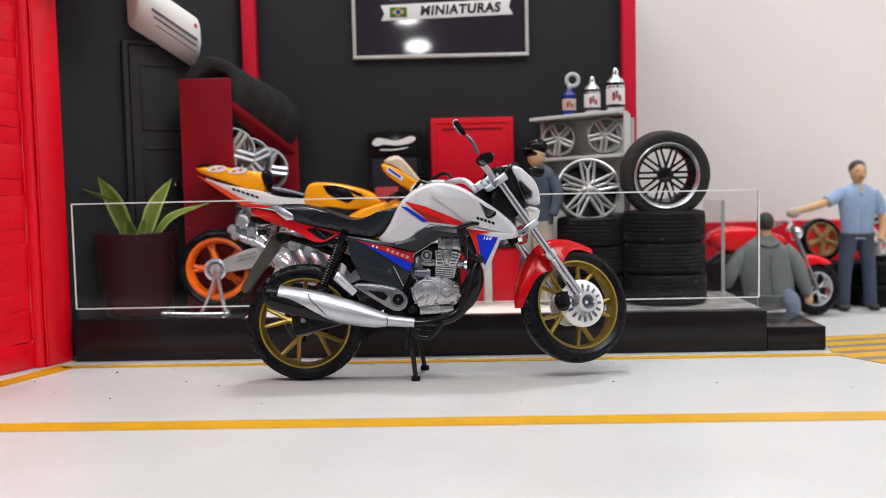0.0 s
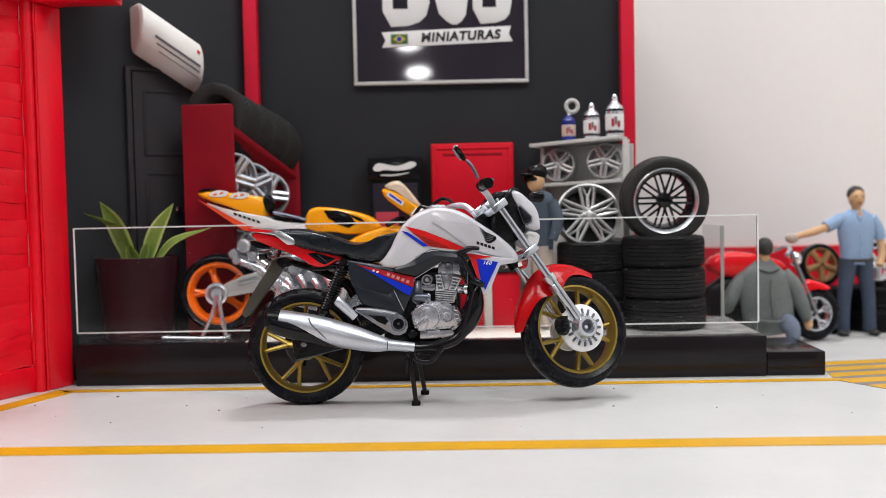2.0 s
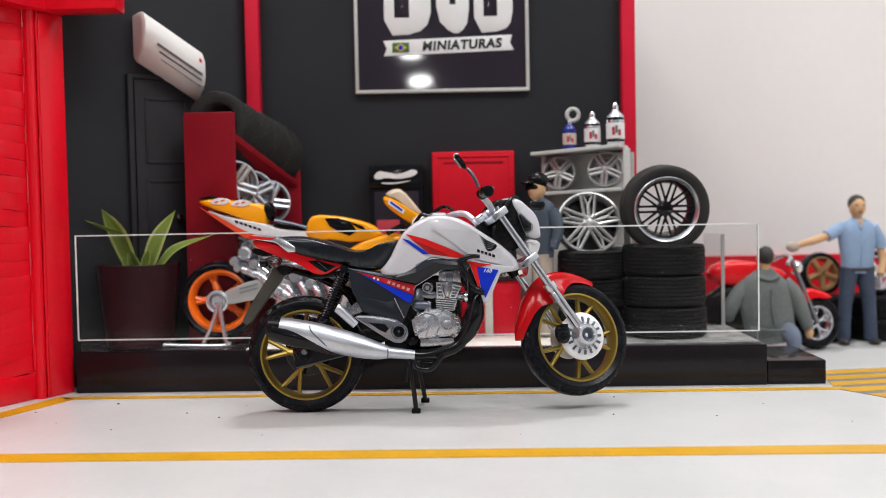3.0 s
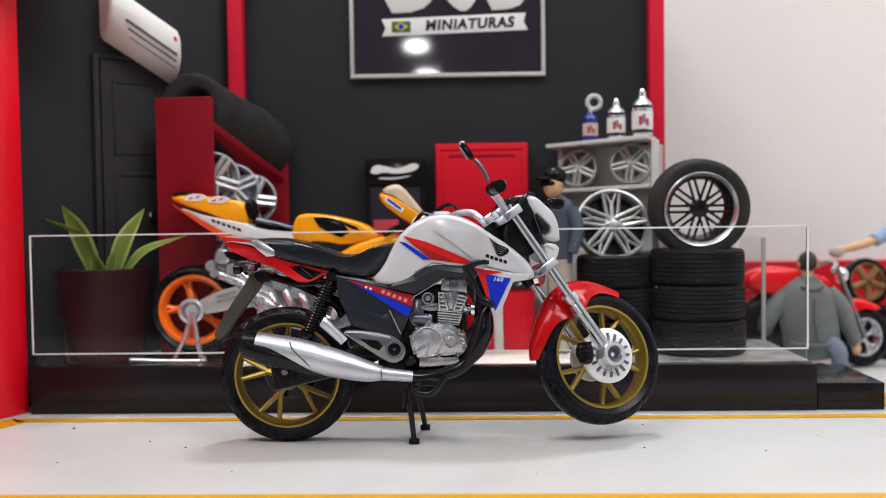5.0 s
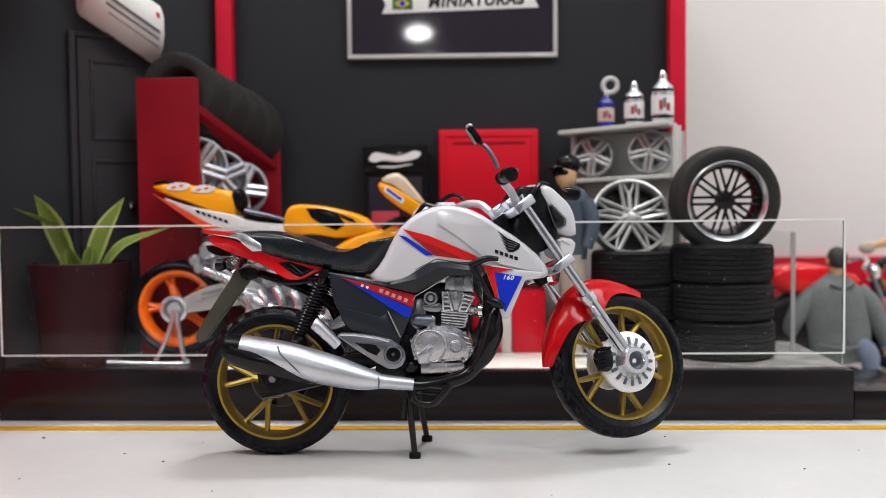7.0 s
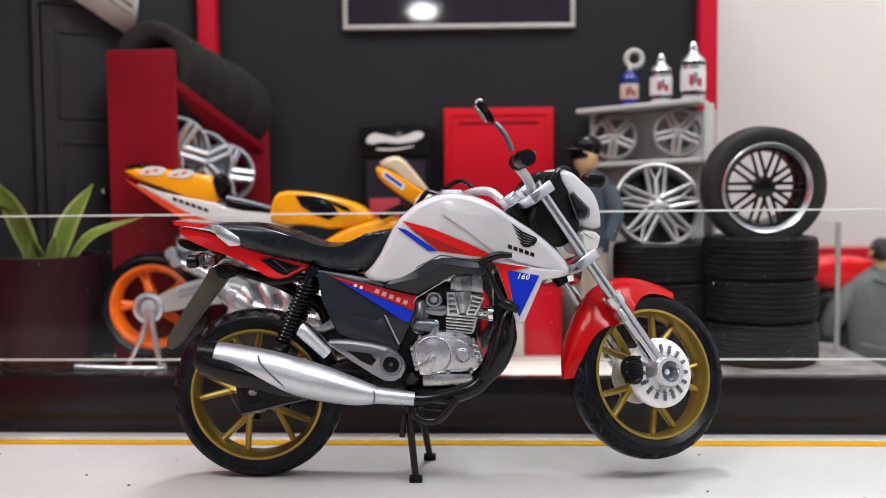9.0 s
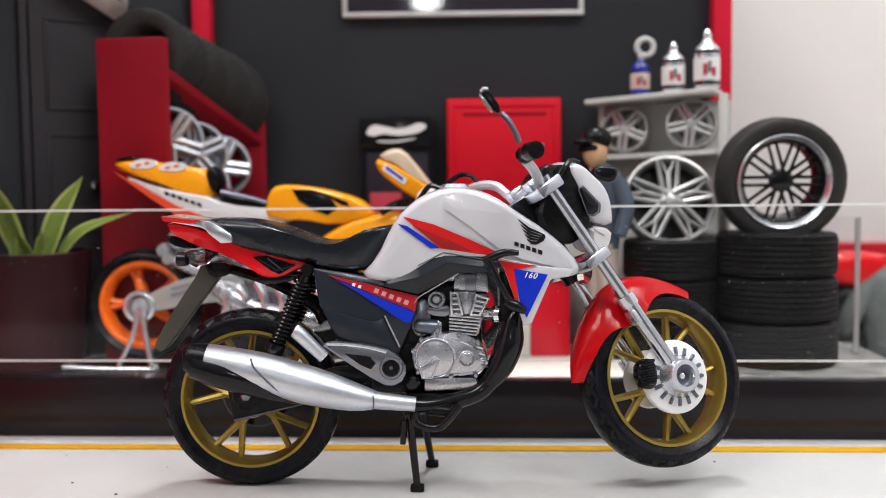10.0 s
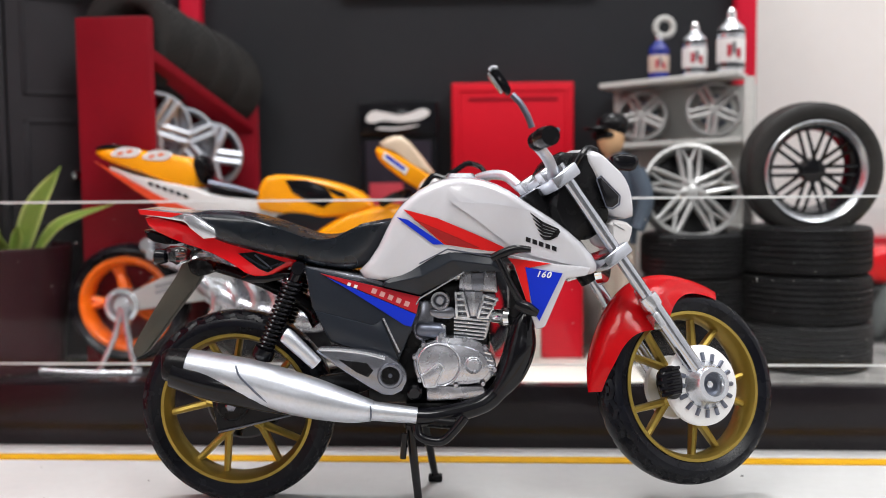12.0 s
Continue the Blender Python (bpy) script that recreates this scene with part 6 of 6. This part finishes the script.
part("handlebar", tube([(-1.3, -0.9, 3.15), (-1.0, -0.4, 3.35), (-1.0, 0.4, 3.35), (-1.3, 0.9, 3.15)], 0.07, 8, 4), M_SILVER, toy)
part("headlamp", ball(-0.72, -0.1, 2.95, 0.24, 0.24, 0.26), M_CHROME, toy)
part("body", pillow([(-3.9, 2.95), (-3.2, 3.30), (-2.0, 3.15), (-1.0, 2.8), (-1.2, 2.35), (-2.4, 2.25), (-3.7, 2.45)], 0.45, turns=1), M_BIKERED, toy)
part("engine", pillow([(-4.0, 2.4), (-1.2, 2.3), (-1.1, 0.6), (-3.9, 0.6)], 0.42, turns=1), M_MATT, toy)
part("rear_tyre", tyre_bm(0.96, 0.5, 0.6, 60, 0.02, Matrix.Translation((-4.3, 0, 0.97))), M_RUBBER, toy)

for cx, cy, n, r in ((15.15, 12.4, 2, 1.02), (17.3, 12.4, 2, 1.02)):
    for i in range(n):
        t = thing("stacked_tyre", (cx, cy, i * 0.86), "black rubber car tyre lying in a stack", "tyre", "tyres stacked by the white wall", 25 * i)
        part("tread", car_tyre(r, 0.85, 0.75, Matrix.Translation((0, 0, 0.43)) @ UPRIGHT, 72), M_RUBBERDULL, t)
for cx, mat, lab in ((15.12, M_BRONZE, "bronze alloy wheel with tyre on stacked tyres"), (17.25, M_SILVER, "silver alloy wheel with tyre on stacked tyres")):
    t = thing("spare_wheel", (cx, 12.2, 1.72), lab, "wheel", "wheels by the white wall", 0, 0.75)
    m = Matrix.Translation((0, 0, 1.08)) @ at(0, 0, 0, -10, 0, 10)
    part("tyre", car_tyre(1.10, 0.6, 0.85, m), M_RUBBER, t)
    alloy(0.86, 0.55, 5, mat, t, m @ at(0, 0, 0, 0, 20, 0), 0.0, 0.17)

# ---- orange racing bike on a paddock stand ----
ob = thing("racing_motorcycle", (0.24, 5.15, TOP), "orange, white and red model racing motorcycle on a silver paddock stand", "motorcycle", "", 0, 0.95)
OM = Matrix.Translation((-6.62, 0, 1.45))
ow = part("wheel", lathe([(1.02, -0.30), (0.93, -0.32), (0.86, -0.26), (0.80, 0), (0.86, 0.26), (0.93, 0.31), (1.02, 0.30)], 56, OM, True), M_RIMORANGE, ob, "orange rear wheel")
part("tyre", tyre_bm(1.28, 0.82, 1.01, 90, 0.0, OM), M_RUBBER, ow)
for k in range(5):
    part("spoke", spoke_bm(72 * k + 36, 0.2, 0.6, 0.88, 6, 0.095, OM), M_RIMORANGE, ow)
part("hub", lathe([(0.02, -0.62), (0.16, -0.62), (0.2, -0.58), (0.22, -0.45), (0.30, -0.42), (0.30, 0.4), (0.02, 0.4)], 28, OM), M_SILVER, ow)
part("hub_ring", lathe([(0.24, -0.58), (0.28, -0.64), (0.36, -0.62), (0.38, -0.5), (0.24, -0.5)], 28, OM, True), M_SILVER, ow)
part("swingarm", prism(rounded([(-6.62, 1.28), (-6.62, 1.64), (-5.5, 2.15), (-4.3, 2.2), (-4.1, 1.6), (-5.3, 1.50)], turns=1), -0.58, -0.40, 0.04), M_WHEELSILVER, ob, "silver swingarm")
for k in range(2):
    part("mark", box(-0.3, 0.3, -0.60, -0.575, -0.03, 0.03, 0, at(-5.6, 0, 1.92 - 0.13 * k, 0, -14, 0)), M_DECALGREY, ob, "plain grey bar")
for bx, bz, br in ((-6.05, 2.72, 0.17), (-5.72, 2.98, 0.22), (-5.95, 2.52, 0.15), (-5.45, 2.62, 0.17)):
    part("fitting", lathe([(0.02, -0.2), (br * 0.7, -0.2), (br, -0.12), (br, 0.12), (br * 0.7, 0.2), (0.02, 0.2)], 20, Matrix.Translation((bx, -0.45, bz))), M_SILVER, ob)
oe = part("engine", pillow([(-5.0, 2.6), (-3.6, 2.9), (-1.6, 2.9), (-1.2, 1.6), (-1.8, 0.7), (-4.2, 0.7), (-4.8, 1.4)], 0.55, turns=1), M_HANGER, ob, "grey cast engine")
part("belly_pan", pillow([(-5.0, 1.5), (-3.6, 1.9), (-1.6, 1.8), (-0.4, 1.3), (-0.8, 0.25), (-4.2, 0.18), (-4.9, 0.6)], 0.50, turns=1), M_MATT, ob, "dark belly pan")
part("exhaust", tube([(-5.9, -0.45, 2.52), (-5.6, -0.5, 2.38), (-5.2, -0.5, 2.2), (-4.9, -0.5, 1.9), (-4.4, -0.52, 1.55), (-3.8, -0.5, 1.3), (-2.6, -0.4, 1.1)], [0.10, 0.14, 0.15, 0.2, 0.26, 0.24, 0.2], 14, 4), M_ENGINE, ob, "silver exhaust")
part("exhaust", tube([(-5.6, -0.35, 2.72), (-5.4, -0.4, 2.6), (-5.0, -0.45, 2.3)], [0.10, 0.14, 0.12], 14, 4), M_CHROME, ob)
for k in range(6):
    part("engine_pipe", tube([(-4.8 + 0.42 * k, -0.56, 2.0 - 0.1 * (k % 2)), (-4.6 + 0.42 * k, -0.66, 1.6), (-4.7 + 0.42 * k, -0.58, 1.2)], 0.11, 8, 3), M_SILVER, oe)
for bx, bz, br in ((-4.62, 1.72, 0.30), (-4.08, 2.22, 0.24), (-3.62, 1.95, 0.20), (-4.35, 2.62, 0.16)):
    part("casing_boss", lathe([(0.02, -0.74), (br * 0.45, -0.74), (br * 0.55, -0.66), (br * 0.85, -0.66), (br, -0.58), (br, -0.3), (0.02, -0.3)], 24, Matrix.Translation((bx, 0, bz))), M_SILVER, oe)
otail = part("tail_unit", pillow([(-7.26, 4.70), (-6.95, 4.80), (-5.45, 4.58), (-5.02, 4.50), (-4.88, 4.15), (-5.0, 3.85), (-5.25, 3.78), (-6.0, 4.15), (-7.1, 4.52)], 0.42, turns=1), M_ORANGE, ob, "orange tail unit")
for x0, z0 in ((-6.62, 4.80), (-5.96, 4.73)):
    num = part("number_patch", prism(rounded([(x0 - 0.22, z0 - 0.20), (x0 + 0.02, z0 - 0.02), (x0 + 0.36, z0 - 0.05), (x0 + 0.46, z0 - 0.15), (x0 + 0.30, z0 - 0.25), (x0, z0 - 0.24)], turns=1), -0.442, -0.28), M_DECALWHITE, otail, "plain white patch")
    for dx, dz in ((0.0, -0.17), (0.20, -0.13)):
        part("patch_hole", prism(rounded([(x0 + dx - 0.06, z0 + dz), (x0 + dx + 0.04, z0 + dz + 0.045), (x0 + dx + 0.12, z0 + dz + 0.02), (x0 + dx, z0 + dz - 0.04)], turns=1), -0.448, -0.43), M_RIMORANGE, num)
part("tail_tip", pillow([(-7.28, 4.72), (-6.95, 4.86), (-6.6, 4.82), (-6.8, 4.74)], 0.38, turns=1), M_BLACK, otail)
part("seat_pad", pillow([(-5.15, 4.55), (-4.90, 4.62), (-4.76, 4.3), (-4.84, 3.95), (-5.0, 4.0)], 0.40, turns=1), M_MATT, otail)
part("tail_fairing", pillow([(-7.12, 4.46), (-6.3, 4.16), (-5.2, 3.98), (-4.6, 3.72), (-3.4, 3.62), (-3.1, 3.4), (-3.6, 3.2), (-4.8, 3.28), (-5.6, 3.45), (-6.4, 3.95)], 0.46, turns=1), M_DECALWHITE, ob, "white lower tail fairing")
part("red_flash", prism([(-7.14, 4.48), (-6.45, 4.10), (-5.75, 3.72), (-5.0, 3.42), (-5.7, 3.46), (-6.3, 3.86)], -0.465, -0.42), material("orange_red_decal", (0.75, 0.07, 0.02), 0.3), ob, "orange-red flash")
for k in range(6):
    part("name_bar", prism([(-6.02 + 0.145 * k, 4.05 - 0.052 * k), (-5.92 + 0.145 * k, 4.02 - 0.052 * k), (-5.90 + 0.145 * k, 3.94 - 0.052 * k), (-6.00 + 0.145 * k, 3.97 - 0.052 * k)], -0.475, -0.45), M_DECALBLACK, ob)
part("seat", pillow([(-4.9, 3.98), (-4.2, 3.82), (-3.6, 3.75), (-3.6, 3.62), (-4.8, 3.75)], 0.36, turns=1), M_MATT, ob)
part("seat_rail", tube([(-4.75, -0.40, 4.02), (-4.2, -0.42, 3.90), (-3.7, -0.44, 3.76)], 0.055, 8, 3, flat=1.4), M_GUN, ob, "dark grey seat rail")
ot = part("fuel_tank", pillow([(-3.84, 3.46), (-3.70, 4.00), (-3.50, 4.17), (-2.95, 4.14), (-2.40, 4.05), (-1.85, 3.90), (-1.50, 3.74), (-1.25, 3.40), (-2.2, 3.22), (-2.9, 3.36), (-3.4, 3.34)], 0.52,
                              steps=((1.0, 0.86), (0.95, 0.92), (0.80, 0.97), (0.4, 1.0)), turns=1), M_ORANGE, ob, "orange fuel tank")
part("grip_panel", prism([(-3.12, 4.05), (-2.70, 4.05), (-2.30, 3.92), (-2.10, 3.62), (-2.34, 3.48), (-2.66, 3.60), (-2.98, 3.80)], -0.545, -0.5, 0.01), M_BLACK, ot, "black tank pad")
part("grip_panel", prism([(-2.30, 3.92), (-1.92, 3.78), (-1.82, 3.66), (-2.02, 3.70), (-2.20, 3.80)], -0.53, -0.48, 0.01), M_BLACK, ot)
part("side_fairing", pillow([(-2.75, 2.78), (-2.3, 3.12), (-1.7, 3.42), (-0.62, 3.56), (-0.50, 3.15), (-1.1, 2.74), (-1.9, 2.62)], 0.60, turns=1), M_ORANGE, ob, "orange side fairing")
part("fairing_trim", pillow([(-2.62, 2.82), (-2.1, 2.92), (-1.5, 2.75), (-1.2, 2.55), (-2.0, 2.5)], 0.60, turns=1), M_DECALWHITE, ob)
part("side_fairing", pillow([(-1.2, 3.0), (0.6, 3.5), (1.2, 2.6), (0.6, 1.2), (-0.8, 0.8), (-1.4, 1.6)], 0.5, turns=1), M_DECALWHITE, ob)
nose = part("nose_fairing", pillow([(-1.30, 4.72), (-1.20, 4.42), (-0.70, 4.02), (-0.35, 3.80), (0.0, 3.62), (0.15, 3.95), (-0.25, 4.25), (-1.0, 4.72)], 0.50, turns=1), M_ORANGE, ob, "orange nose fairing")
part("windscreen", pillow([(-1.26, 4.76), (-0.95, 4.96), (-0.64, 4.95), (-0.25, 4.48), (0.08, 4.02), (-0.35, 4.20), (-0.9, 4.66)], 0.46, turns=1), material("amber_screen", (0.60, 0.47, 0.34), 0.2, coat=0.3), nose, "smoky amber windscreen")
part("white_tip", pillow([(-0.45, 3.88), (-0.12, 4.18), (0.12, 3.96), (0.02, 3.58), (-0.2, 3.62)], 0.53, turns=1), M_DECALWHITE, nose)
part("decal_bar", prism([(-1.05, 4.62), (-0.55, 4.26), (-0.62, 4.14), (-1.10, 4.48)], -0.525, -0.49), M_DECALWHITE, nose)
part("decal_bar", prism([(-1.00, 4.56), (-0.62, 4.28), (-0.65, 4.22), (-1.03, 4.50)], -0.53, -0.50), M_BLUE, nose)
part("handlebar", tube([(-1.1, -0.8, 3.55), (-0.8, -0.5, 3.7), (-0.6, 0, 3.75), (-0.8, 0.5, 3.7)], 0.09, 8, 4), M_MATT, ob)
part("front_wheel", tyre_bm(1.25, 0.6, 0.95, 60, 0.0, Matrix.Translation((0.45, 0, 1.27))), M_RUBBER, ob)
ps = part("paddock_stand", tube([(-8.3, -0.75, 0.10), (-7.2, -0.78, 0.06), (-6.28, -0.78, 0.06), (-6.25, -0.78, 0.16)], 0.075, 10, 3), M_SILVER, ob, "silver paddock stand")
part("leg", tube([(-6.60, -0.66, 1.42), (-6.75, -0.72, 0.8), (-7.08, -0.78, 0.08)], 0.065, 8, 3), M_SILVER, ps)
part("leg", tube([(-6.55, -0.66, 1.42), (-6.45, -0.72, 0.8), (-6.30, -0.78, 0.08)], 0.075, 8, 3), M_SILVER, ps)
part("cross_bar", tube([(-8.3, -0.75, 0.10), (-8.3, 0.75, 0.10)], 0.075, 8, 0), M_SILVER, ps)
part("far_rail", tube([(-8.3, 0.75, 0.10), (-6.3, 0.78, 0.06), (-6.6, 0.66, 1.42)], 0.07, 8, 0), M_SILVER, ps)

# ---- crumbs and dust on the floor ----
crumbs = bmesh.new()
for x, y, r in ((-8.3, 2.0, 0.035), (-6.0, 0.55, 0.022), (-5.0, -0.1, 0.025), (-10.2, 1.0, 0.022), (5.1, -0.6, 0.022), (7.6, -1.0, 0.02), (-3.5, -2.2, 0.015), (5.5, 1.7, 0.02), (-7.4, -1.3, 0.018), (-9.1, -0.4, 0.014), (-4.6, 1.5, 0.012), (-11.0, -1.6, 0.016), (2.6, -2.6, 0.012), (9.2, 0.4, 0.014), (-6.8, 2.3, 0.012), (10.6, -1.9, 0.013)):
    bmesh.ops.create_icosphere(crumbs, subdivisions=1, radius=r, matrix=Matrix.Translation((x, y, r * 0.6)) @ Matrix.Diagonal((1.4, 0.9, 0.7, 1)))
solid("floor_crumbs", crumbs, M_GRIT, "few tiny brown crumbs scattered on the white floor", "debris", "stuff")

cam.data.dof.use_dof = True
# the lens is focused on the saddle's near side
saddle = next(o for o in bike.children if o.name == "seat")
saddle.data.transform(Matrix.Translation((1.0 * CM, 0.55 * CM, -4.2 * CM)))
saddle.location = (-1.0 * CM, -0.55 * CM, 4.2 * CM)
cam.data.dof.focus_object = saddle
cam.data.dof.aperture_fstop = 15
